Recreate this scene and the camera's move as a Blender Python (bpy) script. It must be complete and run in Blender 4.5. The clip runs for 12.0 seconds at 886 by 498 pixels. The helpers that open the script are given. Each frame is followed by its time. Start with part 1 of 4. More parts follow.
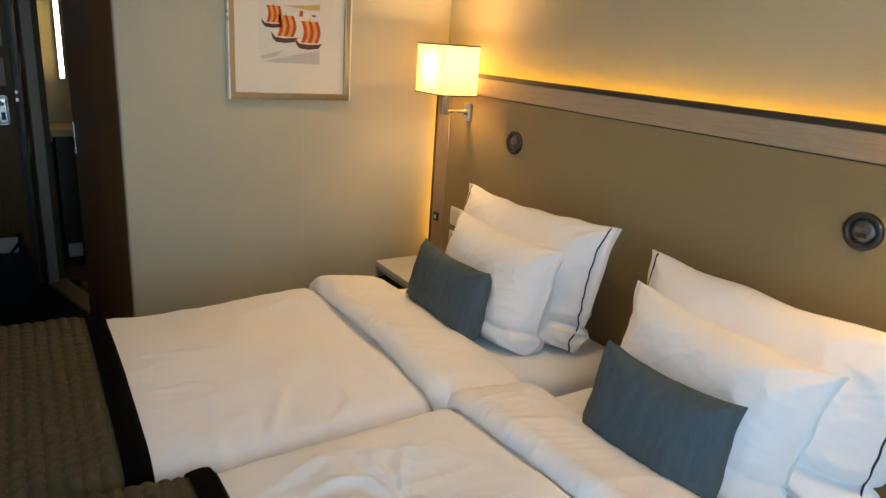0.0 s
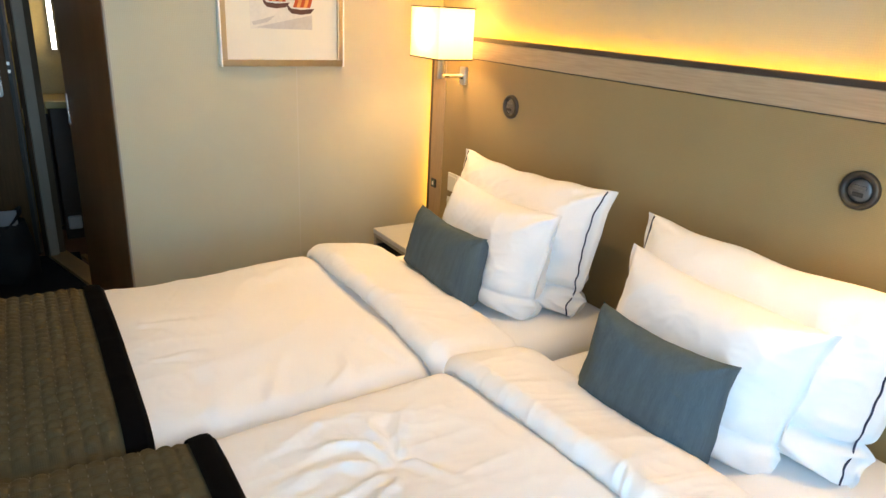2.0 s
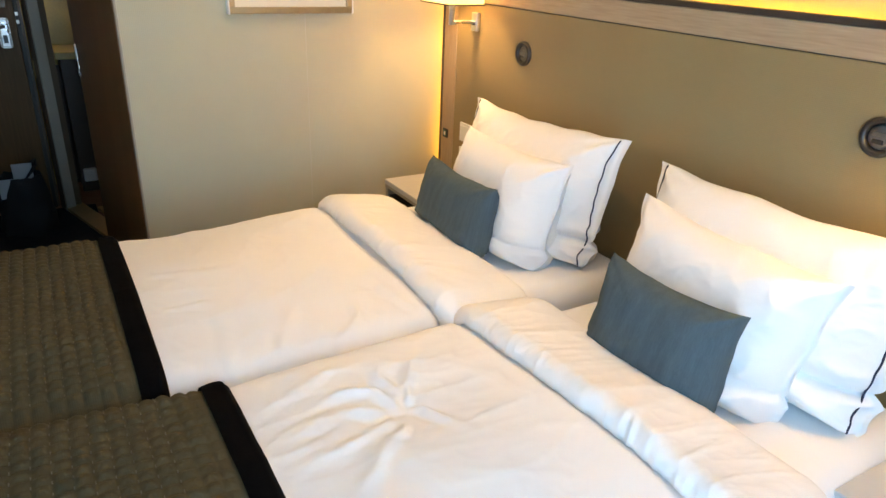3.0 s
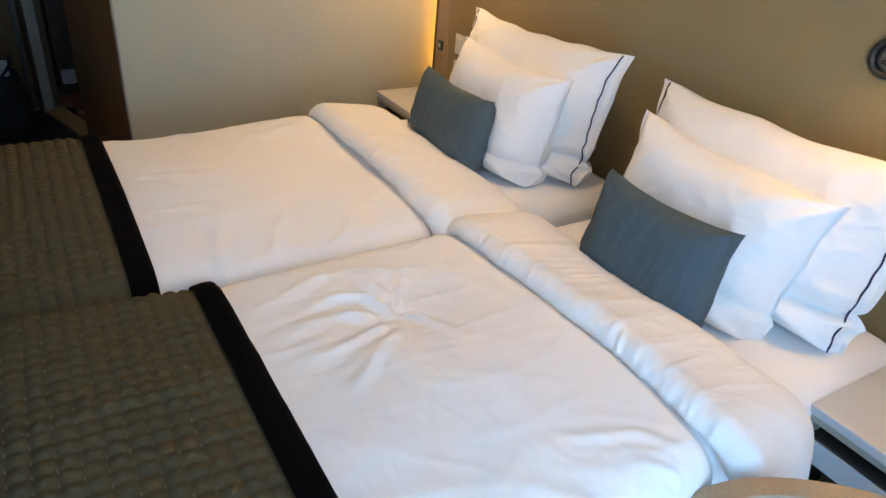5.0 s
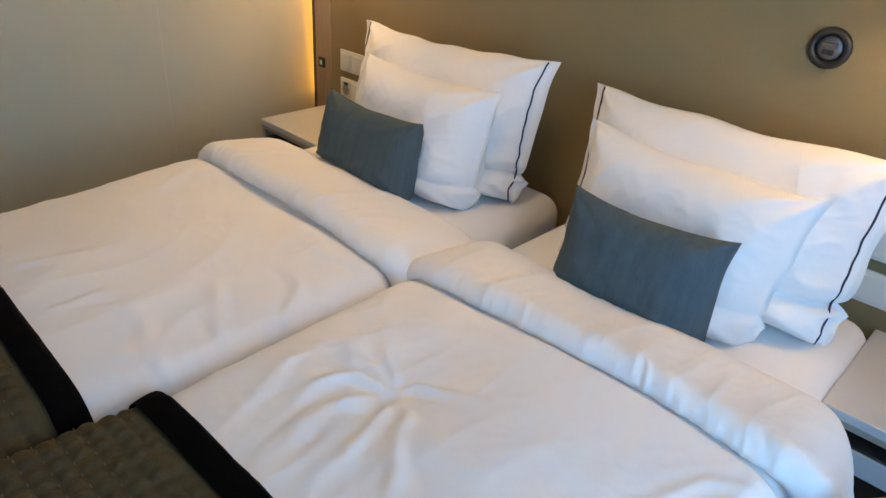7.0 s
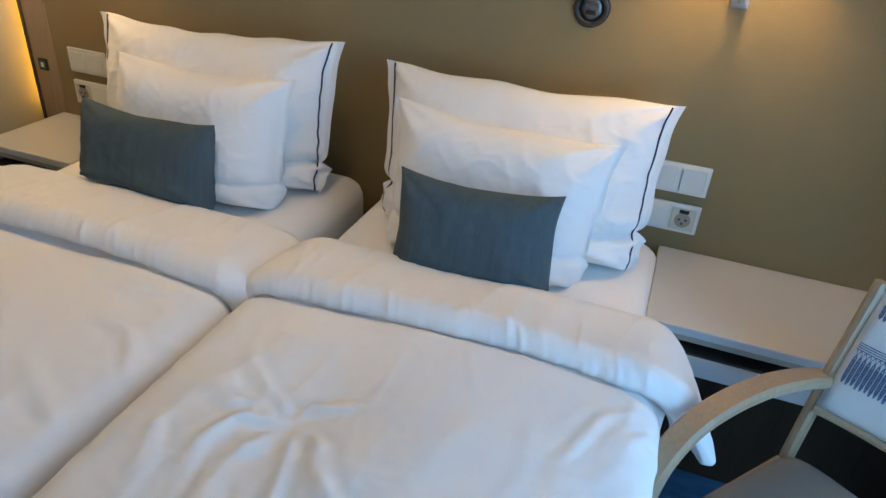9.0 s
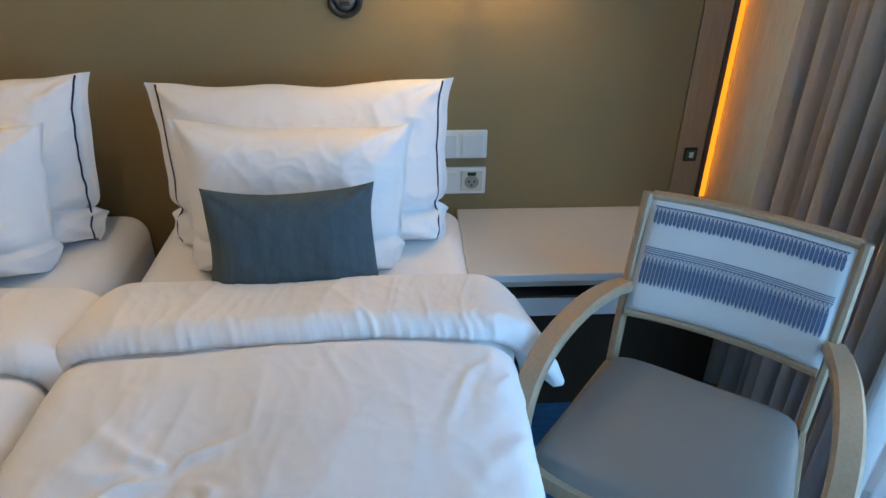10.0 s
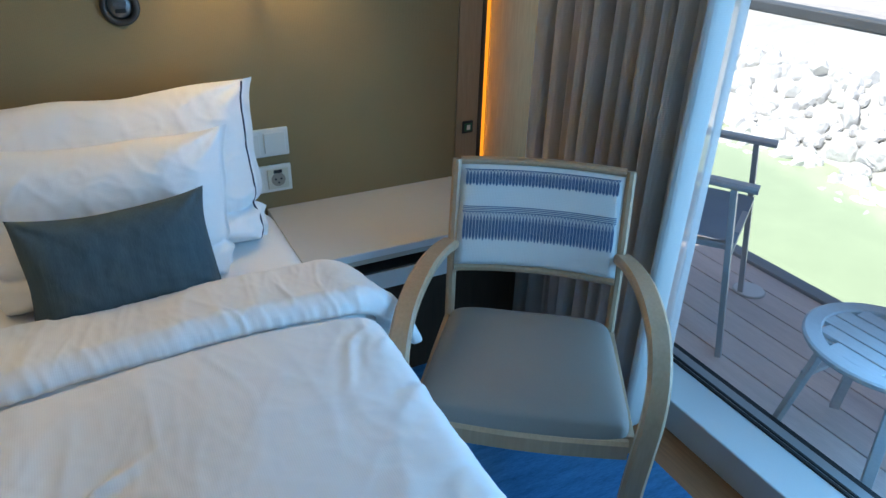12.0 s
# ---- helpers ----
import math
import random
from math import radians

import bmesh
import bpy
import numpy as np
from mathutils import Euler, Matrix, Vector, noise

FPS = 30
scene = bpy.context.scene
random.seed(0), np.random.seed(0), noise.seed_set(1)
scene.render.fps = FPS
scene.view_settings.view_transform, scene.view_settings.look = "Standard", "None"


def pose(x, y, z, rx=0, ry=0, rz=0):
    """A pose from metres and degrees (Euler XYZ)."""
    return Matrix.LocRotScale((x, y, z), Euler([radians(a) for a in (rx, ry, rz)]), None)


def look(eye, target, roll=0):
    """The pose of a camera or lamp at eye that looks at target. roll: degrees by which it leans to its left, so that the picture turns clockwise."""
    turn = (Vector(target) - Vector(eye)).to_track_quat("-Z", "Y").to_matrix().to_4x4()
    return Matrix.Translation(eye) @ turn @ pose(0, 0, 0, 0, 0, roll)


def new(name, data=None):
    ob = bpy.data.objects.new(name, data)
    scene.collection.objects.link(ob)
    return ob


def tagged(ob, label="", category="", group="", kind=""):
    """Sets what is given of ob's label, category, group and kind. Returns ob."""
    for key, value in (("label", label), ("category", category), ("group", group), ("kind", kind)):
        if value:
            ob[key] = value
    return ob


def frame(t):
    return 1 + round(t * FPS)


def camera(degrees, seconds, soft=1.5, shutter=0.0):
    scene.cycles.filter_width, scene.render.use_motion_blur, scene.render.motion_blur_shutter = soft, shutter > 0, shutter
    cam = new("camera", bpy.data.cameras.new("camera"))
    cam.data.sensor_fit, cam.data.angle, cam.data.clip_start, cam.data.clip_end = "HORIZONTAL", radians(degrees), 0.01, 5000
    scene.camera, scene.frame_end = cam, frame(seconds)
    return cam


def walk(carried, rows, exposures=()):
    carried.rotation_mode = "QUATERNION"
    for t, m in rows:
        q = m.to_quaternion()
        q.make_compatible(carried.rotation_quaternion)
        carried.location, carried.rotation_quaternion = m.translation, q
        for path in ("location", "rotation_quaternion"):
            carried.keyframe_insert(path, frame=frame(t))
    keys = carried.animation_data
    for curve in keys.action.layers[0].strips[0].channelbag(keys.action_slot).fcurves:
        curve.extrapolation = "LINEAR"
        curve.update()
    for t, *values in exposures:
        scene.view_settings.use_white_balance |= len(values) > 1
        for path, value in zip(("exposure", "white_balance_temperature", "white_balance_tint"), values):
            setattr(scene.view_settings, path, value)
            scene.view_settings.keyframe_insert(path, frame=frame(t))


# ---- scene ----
cam = camera(66.6, 12.0)
PATH = [
    (0, (2.515, -1.563, 1.458), (0.903, -0.532, 0.876), 3.9),
    (0.5, (2.516, -1.551, 1.467), (0.888, -0.528, 0.916), 3.7),
    (1, (2.517, -1.551, 1.471), (0.892, -0.513, 0.938), 3.5),
    (1.5, (2.508, -1.556, 1.455), (0.909, -0.533, 0.826), 3.2),
    (2, (2.523, -1.545, 1.454), (0.935, -0.532, 0.78), 3.0),
    (2.5, (2.533, -1.541, 1.442), (0.96, -0.545, 0.713), 3.1),
    (3, (2.527, -1.528, 1.45), (0.964, -0.578, 0.641), 2.4),
    (5, (2.517, -1.549, 1.408), (1.071, -0.597, 0.407), 5.4),
    (5.5, (2.506, -1.591, 1.407), (1.114, -0.562, 0.405), 5.2),
    (6, (2.472, -1.601, 1.395), (1.176, -0.473, 0.372), 5.4),
    (6.5, (2.351, -1.605, 1.387), (1.082, -0.422, 0.392), 5.5),
    (8.5, (1.96, -1.703, 1.42), (1.312, -0.1, 0.415), 1.8),
    (9, (2.016, -1.692, 1.411), (1.481, -0.049, 0.404), 4.5),
    (9.5, (1.995, -1.701, 1.408), (1.754, 0.019, 0.417), 1.7),
    (10, (1.919, -1.737, 1.407), (2.034, -0.002, 0.419), 0.7),
    (10.5, (1.912, -1.76, 1.408), (2.119, -0.038, 0.411), 1.3),
    (11, (1.935, -1.764, 1.406), (2.214, -0.06, 0.397), 1.2),
    (11.5, (1.822, -1.787, 1.397), (2.389, -0.162, 0.378), 1.1),
    (12, (1.7, -1.799, 1.396), (2.521, -0.248, 0.436), 1.5),
]
EXPOSURES = [(0, 0.26, 8500, 22), (0.5, 1.05, 8500, 21), (2.5, 1.06, 8400, 22), (5.5, 0.55, 7500, 25), (6.5, 0.44, 7250, 24), (8.5, 0.31, 6800, 20), (9, 0.22, 6700, 19), (10.5, 0.16, 6600, 20), (12, -0.02, 6200, 13)]
walk(cam, [(t, look(eye, target, roll)) for t, eye, target, roll in PATH], EXPOSURES)

# ---- light ----
world = bpy.data.worlds.new("sky")
scene.world = world
world.use_nodes = True
wn = world.node_tree.nodes
sky = wn.new("ShaderNodeTexSky")
sky.sky_type = "NISHITA"
sky.sun_disc = False
sky.sun_elevation = radians(62)
sky.sun_rotation = radians(-80)
wn["Background"].inputs[1].default_value = 0.15
world.node_tree.links.new(sky.outputs[0], wn["Background"].inputs[0])


def lamp_object(name, kind, m, energy, color, **extra):
    data = bpy.data.lights.new(name, kind)
    data.energy, data.color = energy, color
    if "size" in extra:
        data.shape, data.size, data.size_y = "RECTANGLE", extra["size"], extra["size_y"]
    if "radius" in extra:
        data.shadow_soft_size = extra["radius"]
    if "angle" in extra:
        data.angle = extra["angle"]
    ob = new(name, data)
    ob.matrix_world = m
    return ob


# the sun stands behind the ship: the balcony and the cabin lie in shade
lamp_object("sun", "SUN", look((-4.2, 0.7, 8), (0, 0, 0)), 5.0, (1.0, 0.95, 0.87), angle=radians(0.5))
# sky light in the opening of the glass door
lamp_object("window_daylight", "AREA", look((3.17, -1.5, 1.12), (1.5, -1.0, 0.6)), 20, (0.2, 0.55, 0.97), size=0.8, size_y=1.8)

# ---- materials ----


def principled(name):
    m = bpy.data.materials.new(name)
    m.use_nodes = True
    nt = m.node_tree
    return m, nt, nt.nodes["Principled BSDF"]


def mat(name, color, rough=0.6, var=0.12, scale=6.0, fine=120.0, bump=0.1, bump_scale=None, metal=0.0,
        stretch=(1, 1, 1), spec=0.5, rough_var=0.1, sheen=0.0, grain=0.0, distance=0.002):
    """Base colour with broad and fine variation, roughness that varies, fine relief."""
    m, nt, b = principled(name)
    L, N = nt.links, nt.nodes
    co = N.new("ShaderNodeTexCoord")
    mp = N.new("ShaderNodeMapping")
    mp.inputs["Scale"].default_value = stretch
    L.new(co.outputs["Object"], mp.inputs[0])
    broad = N.new("ShaderNodeTexNoise")
    broad.inputs["Scale"].default_value, broad.inputs["Detail"].default_value = scale, 5
    small = N.new("ShaderNodeTexNoise")
    small.inputs["Scale"].default_value, small.inputs["Detail"].default_value = fine, 4
    for n in (broad, small):
        L.new(mp.outputs[0], n.inputs["Vector"])
    mix = N.new("ShaderNodeMix")
    mix.data_type = "FLOAT"
    mix.inputs[0].default_value = 0.4 + grain
    L.new(broad.outputs[0], mix.inputs[2])
    L.new(small.outputs[0], mix.inputs[3])
    ramp = N.new("ShaderNodeValToRGB")
    lo, hi = 1 - var, 1 + var
    ramp.color_ramp.elements[0].position, ramp.color_ramp.elements[1].position = 0.3, 0.7
    ramp.color_ramp.elements[0].color = [min(1, c * lo) for c in color] + [1]
    ramp.color_ramp.elements[1].color = [min(1, c * hi) for c in color] + [1]
    L.new(mix.outputs[0], ramp.inputs[0])
    L.new(ramp.outputs[0], b.inputs["Base Color"])
    rr = N.new("ShaderNodeMapRange")
    rr.inputs[3].default_value, rr.inputs[4].default_value = max(0.02, rough - rough_var), min(1, rough + rough_var)
    L.new(broad.outputs[0], rr.inputs[0])
    L.new(rr.outputs[0], b.inputs["Roughness"])
    b.inputs["Metallic"].default_value = metal
    b.inputs["Specular IOR Level"].default_value = spec
    if sheen:
        b.inputs["Sheen Weight"].default_value = sheen
    if bump:
        bn = N.new("ShaderNodeBump")
        bn.inputs["Strength"].default_value, bn.inputs["Distance"].default_value = bump, distance
        if bump_scale:
            tex = N.new("ShaderNodeTexNoise")
            tex.inputs["Scale"].default_value, tex.inputs["Detail"].default_value = bump_scale, 3
            L.new(mp.outputs[0], tex.inputs["Vector"])
            L.new(tex.outputs[0], bn.inputs["Height"])
        else:
            L.new(small.outputs[0], bn.inputs["Height"])
        L.new(bn.outputs[0], b.inputs["Normal"])
    return m


def woven(name, color, pitch=0.0016, rough=0.85, var=0.08, bump=0.35, axes=("X", "Z"), sheen=0.15, slub=0.1, scale=5.0, wrinkle=0.0):
    """Cloth with warp and weft threads along two axes, and slubs."""
    m = mat(name, color, rough, var, scale, 260, 0, sheen=sheen, spec=0.2)
    nt = m.node_tree
    N, L = nt.nodes, nt.links
    b = N["Principled BSDF"]
    co = N.new("ShaderNodeTexCoord")
    waves = []
    for a in axes:
        w = N.new("ShaderNodeTexWave")
        w.bands_direction = a
        w.inputs["Scale"].default_value = 1 / pitch / 20 * math.pi
        w.inputs["Distortion"].default_value = 1.2
        w.inputs["Detail"].default_value = 2
        w.inputs["Detail Scale"].default_value = 0.6
        L.new(co.outputs["Object"], w.inputs["Vector"])
        waves.append(w)
    add = N.new("ShaderNodeMath")
    add.operation = "ADD"
    L.new(waves[0].outputs["Fac"], add.inputs[0])
    L.new(waves[1].outputs["Fac"], add.inputs[1])
    bn = N.new("ShaderNodeBump")
    bn.inputs["Strength"].default_value, bn.inputs["Distance"].default_value = bump, 0.0006
    L.new(add.outputs[0], bn.inputs["Height"])
    L.new(bn.outputs[0], b.inputs["Normal"])
    if wrinkle:
        # shallow creases of used bed linen: ridges of a warped noise
        n = N.new("ShaderNodeTexNoise")
        n.inputs["Scale"].default_value, n.inputs["Detail"].default_value = 7.0, 2.5
        n.inputs["Distortion"].default_value = 0.7
        L.new(co.outputs["Object"], n.inputs["Vector"])
        ridge = N.new("ShaderNodeMath")
        ridge.operation = "PINGPONG"
        ridge.inputs[1].default_value = 0.1
        L.new(n.outputs[0], ridge.inputs[0])
        wb = N.new("ShaderNodeBump")
        wb.inputs["Strength"].default_value, wb.inputs["Distance"].default_value = wrinkle, 0.02
        L.new(ridge.outputs[0], wb.inputs["Height"])
        L.new(wb.outputs[0], bn.inputs["Normal"])
    return m


def wood(name, dark, light, axis="X", scale=9.0, rough=0.42, bump=0.08, spec=0.4):
    """Veneer: stretched grain along one axis."""
    m, nt, b = principled(name)
    N, L = nt.nodes, nt.links
    co = N.new("ShaderNodeTexCoord")
    mp = N.new("ShaderNodeMapping")
    mp.inputs["Scale"].default_value = {"X": (0.06, 1, 1), "Y": (1, 0.06, 1), "Z": (1, 1, 0.06)}[axis]
    L.new(co.outputs["Object"], mp.inputs[0])
    a = N.new("ShaderNodeTexNoise")
    a.inputs["Scale"].default_value, a.inputs["Detail"].default_value = scale, 6
    f = N.new("ShaderNodeTexNoise")
    f.inputs["Scale"].default_value, f.inputs["Detail"].default_value = scale * 22, 4
    for n in (a, f):
        L.new(mp.outputs[0], n.inputs["Vector"])
    mix = N.new("ShaderNodeMix")
    mix.data_type = "FLOAT"
    mix.inputs[0].default_value = 0.55
    L.new(a.outputs[0], mix.inputs[2])
    L.new(f.outputs[0], mix.inputs[3])
    ramp = N.new("ShaderNodeValToRGB")
    ramp.color_ramp.elements[0].position, ramp.color_ramp.elements[1].position = 0.32, 0.68
    ramp.color_ramp.elements[0].color, ramp.color_ramp.elements[1].color = (*dark, 1), (*light, 1)
    L.new(mix.outputs[0], ramp.inputs[0])
    L.new(ramp.outputs[0], b.inputs["Base Color"])
    b.inputs["Roughness"].default_value = rough
    b.inputs["Specular IOR Level"].default_value = spec
    bn = N.new("ShaderNodeBump")
    bn.inputs["Strength"].default_value, bn.inputs["Distance"].default_value = bump, 0.001
    L.new(f.outputs[0], bn.inputs["Height"])
    L.new(bn.outputs[0], b.inputs["Normal"])
    return m


def glow(name, color, strength):
    m = bpy.data.materials.new(name)
    m.use_nodes = True
    nt = m.node_tree
    nt.nodes.remove(nt.nodes["Principled BSDF"])
    e = nt.nodes.new("ShaderNodeEmission")
    e.inputs[0].default_value, e.inputs[1].default_value = (*color, 1), strength
    nt.links.new(e.outputs[0], nt.nodes["Material Output"].inputs[0])
    return m


def clear_glass(name, tint=(1, 1, 1), rough=0.0):
    m, nt, b = principled(name)
    b.inputs["Base Color"].default_value = (*tint, 1)
    b.inputs["Transmission Weight"].default_value = 1
    b.inputs["Roughness"].default_value = rough
    b.inputs["IOR"].default_value = 1.02
    return m


def thin_cloth(name, color, through_share, rough=0.9, open_share=0.0):
    """Cloth that lets part of the light through."""
    m, nt, b = principled(name)
    b.inputs["Base Color"].default_value = (*color, 1)
    b.inputs["Roughness"].default_value = rough
    t = nt.nodes.new("ShaderNodeBsdfTranslucent")
    t.inputs[0].default_value = (*color, 1)
    mix = nt.nodes.new("ShaderNodeMixShader")
    mix.inputs[0].default_value = through_share
    nt.links.new(b.outputs[0], mix.inputs[1])
    nt.links.new(t.outputs[0], mix.inputs[2])
    last = mix
    if open_share:
        # an open weave that one can partly see through
        gap = nt.nodes.new("ShaderNodeBsdfTransparent")
        last = nt.nodes.new("ShaderNodeMixShader")
        last.inputs[0].default_value = open_share
        nt.links.new(mix.outputs[0], last.inputs[1])
        nt.links.new(gap.outputs[0], last.inputs[2])
    nt.links.new(last.outputs[0], nt.nodes["Material Output"].inputs[0])
    return m


WALLPAPER = woven("wall_covering", (0.52, 0.48, 0.35), 0.003, 0.75, 0.04, 0.25, ("Y", "Z"), 0.0)
WALLPAPER_HEAD = woven("wall_covering_head", (0.5, 0.435, 0.29), 0.003, 0.75, 0.05, 0.25, ("X", "Z"), 0.0)
WALL_PAINT = mat("wall_paint", (0.62, 0.58, 0.5), 0.7, 0.04, 3, 200, 0.1)
CEILING_WHITE = mat("ceiling_white", (0.78, 0.77, 0.73), 0.7, 0.03, 2, 150, 0.06)
HEAD_FABRIC = woven("headboard_fabric", (0.276, 0.202, 0.1), 0.0022, 0.85, 0.06, 0.3, ("X", "Z"), 0.1)
OAK_X = wood("oak_veneer_x", (0.34, 0.24, 0.15), (0.47, 0.35, 0.23), "X")
OAK_Z = wood("oak_veneer_z", (0.30, 0.205, 0.12), (0.42, 0.30, 0.19), "Z")
OAK_CHAIR = wood("chair_beech", (0.35, 0.235, 0.14), (0.44, 0.305, 0.195), "Z", 7, 0.38)
# oak copy with the amber strip's glow put into its colour
OAK_AMBER_LIT = wood("oak_veneer_amber_lit", (0.36, 0.235, 0.105), (0.48, 0.33, 0.16), "Z")
DARK_WOOD = wood("dark_walnut_veneer", (0.22, 0.09, 0.03), (0.32, 0.14, 0.05), "Z", 5, 0.35)
DARK_EDGE = mat("dark_bronze_edge", (0.045, 0.032, 0.024), 0.5, 0.1, 8, 200, 0.05)
DOOR_WOOD = wood("door_veneer", (0.12, 0.055, 0.02), (0.18, 0.088, 0.034), "Z", 5, 0.5, 0.08, 0.2)
JAMB = mat("painted_jamb", (0.11, 0.066, 0.036), 0.45, 0.08, 6, 200, 0.04)
BRASS = mat("brass_threshold", (0.6, 0.4, 0.17), 0.35, 0.1, 10, 300, 0.05, metal=0.7)
FLOOR_WOOD = wood("floor_boards", (0.2, 0.075, 0.03), (0.32, 0.135, 0.055), "Y", 6, 0.35)
CARPET_BLUE = mat("blue_carpet", (0.06, 0.19, 0.36), 0.95, 0.35, 9, 60, 0.8, 400, stretch=(1, 5, 1), spec=0.1, distance=0.004)
CARPET_DARK = mat("dark_carpet", (0.02, 0.02, 0.024), 0.95, 0.3, 9, 90, 0.6, 400, spec=0.1)
LINEN = woven("white_percale", (0.84, 0.83, 0.82), 0.0018, 0.8, 0.015, 0.12, ("X", "Y"), 0.1, wrinkle=0.06)
LINEN_PILLOW = woven("white_pillow_cotton", (0.84, 0.83, 0.82), 0.0015, 0.8, 0.015, 0.1, ("X", "Z"), 0.1, wrinkle=0.07)
NAVY = mat("navy_cord", (0.018, 0.022, 0.05), 0.8, 0.1, 30, 300, 0.1)
BLUE_CLOTH = mat("slate_blue_cloth", (0.068, 0.1, 0.115), 0.85, 0.2, 60, 500, 0.35, stretch=(1, 1, 0.06), sheen=0.0, spec=0.2, distance=0.0015)
QUILT = woven("olive_quilt", (0.08, 0.061, 0.03), 0.002, 0.85, 0.08, 0.3, ("X", "Y"), 0.0, scale=14)
BLACK_BAND = mat("black_band_cloth", (0.003, 0.0025, 0.0025), 0.95, 0.2, 30, 300, 0.2, spec=0.05)
WHITE_LAMINATE = mat("white_laminate", (0.52, 0.52, 0.51), 0.35, 0.02, 1.3, 60, 0, rough_var=0.03)
TAUPE = mat("taupe_edge", (0.33, 0.29, 0.235), 0.45, 0.05, 8, 200, 0.05)
# slot inside: the shade in it is put into the colour
SLOT_SHADE = mat("cabinet_inside_shade", (0.035, 0.025, 0.02), 0.6, 0.15, 6, 200, 0.05)
WHITE_PLASTIC = mat("white_switch_plastic", (0.74, 0.73, 0.68), 0.35, 0.02, 4, 200, 0.0)
SOCKET_CREAM = mat("socket_cream", (0.62, 0.6, 0.5), 0.4, 0.02, 4, 200, 0.0)
BLACK_PLASTIC = mat("black_plastic", (0.015, 0.015, 0.016), 0.4, 0.1, 8, 200, 0.05)
PEWTER = mat("pewter_metal", (0.07, 0.067, 0.063), 0.38, 0.08, 12, 300, 0.05, metal=0.8)
PEWTER_PALE = mat("worn_pewter_eyeball", (0.17, 0.165, 0.16), 0.35, 0.1, 12, 300, 0.05, metal=0.7)
# walnut darkened to carry the shade under the bedside shelf
STAND_SHADED = wood("walnut_base_shaded", (0.03, 0.016, 0.009), (0.055, 0.03, 0.016), "Z", 5, 0.6, 0.08, 0.2)
# stitch thread, paler than the quilt to include its tiny highlights
THREAD = mat("stitch_thread_highlight", (0.12, 0.098, 0.062), 0.8, 0.1, 30, 300, 0)
STEEL = mat("brushed_steel", (0.6, 0.59, 0.57), 0.3, 0.06, 12, 300, 0.05, metal=1.0)
GREEN_GLOW = mat("green_marker", (0.02, 0.11, 0.055), 0.4, 0.1, 20, 200, 0)
LED_AMBER = glow("amber_led", (1.0, 0.42, 0.03), 15)
LED_DIFFUSER = glow("amber_led_diffuser", (1.0, 0.34, 0.02), 1.3)
LED_LEFT = glow("amber_led_soft", (1.0, 0.52, 0.05), 13)
LED_COVE = glow("amber_led_cove", (1.0, 0.6, 0.03), 30)
LED_WHITE = glow("white_led_tube", (0.93, 0.95, 1.0), 12)
BULB = glow("warm_bulb", (1.0, 0.76, 0.38), 18)
SHADE_CLOTH = thin_cloth("lamp_shade_cloth", (0.9, 0.76, 0.46), 0.42)
SHADE_TRIM = mat("shade_trim", (0.03, 0.02, 0.01), 0.7, 0.1, 20, 200, 0.1)
SEAT_VINYL = mat("grey_seat_leather", (0.195, 0.18, 0.16), 0.48, 0.05, 5, 240, 0.15, 420, distance=0.0008)
BACK_CLOTH = woven("white_back_cloth", (0.62, 0.62, 0.6), 0.0018, 0.85, 0.03, 0.3, ("X", "Z"), 0.1)
PRINT_BLUE = mat("printed_blue", (0.075, 0.135, 0.24), 0.85, 0.15, 40, 300, 0.1)
CURTAIN = woven("taupe_curtain", (0.56, 0.53, 0.49), 0.0025, 0.9, 0.05, 0.3, ("Y", "Z"), 0.2)
SHEER = thin_cloth("white_sheer", (0.9, 0.9, 0.89), 0.72, 0.9, 0.3)
ALUMINIUM = mat("grey_aluminium", (0.36, 0.37, 0.38), 0.4, 0.05, 6, 300, 0.04, metal=0.5)
GASKET = mat("black_gasket", (0.012, 0.012, 0.013), 0.6, 0.1, 8, 200, 0.05)
SILL_WHITE = mat("white_sill", (0.55, 0.56, 0.55), 0.4, 0.03, 4, 200, 0.03)
GLASS = clear_glass("window_glass")
RAIL_GLASS = clear_glass("railing_glass", (0.95, 0.99, 0.98))
DECK = mat("deck_composite", (0.74, 0.66, 0.63), 0.7, 0.15, 5, 90, 0.3, stretch=(4, 0.3, 1))
DECK_EDGE = mat("deck_edge_metal", (0.3, 0.33, 0.35), 0.5, 0.08, 6, 200, 0.05, metal=0.3)
TABLE_GREY = mat("grey_teak", (0.58, 0.6, 0.62), 0.55, 0.1, 10, 160, 0.15, stretch=(1, 0.2, 1))
HANDRAIL_DARK = mat("dark_grey_handrail", (0.16, 0.19, 0.21), 0.45, 0.08, 8, 200, 0.05, metal=0.3)
DRAIN_WHITE = mat("white_drain_cover", (0.8, 0.81, 0.8), 0.4, 0.03, 8, 200, 0.02)
OUT_METAL = mat("anodised_metal", (0.5, 0.53, 0.55), 0.4, 0.08, 8, 200, 0.05, metal=0.5)
SLING = woven("blue_grey_sling", (0.26, 0.33, 0.4), 0.003, 0.8, 0.1, 0.4, ("X", "Z"), 0.0)
FRAME_METAL = mat("champagne_frame", (0.42, 0.33, 0.2), 0.32, 0.08, 14, 300, 0.05, metal=0.85)
# silver made pale and diffuse in place of the window's reflection
FRAME_SIDE_LIT = mat("silver_side_window_reflection", (0.88, 0.88, 0.86), 0.3, 0.03, 14, 300, 0.02, metal=0.35)
MAT_BOARD = mat("cream_mat_board", (0.76, 0.72, 0.6), 0.85, 0.03, 5, 300, 0.05)
PRINT_PAPER = mat("pale_print", (0.72, 0.68, 0.6), 0.85, 0.1, 9, 100, 0.0)
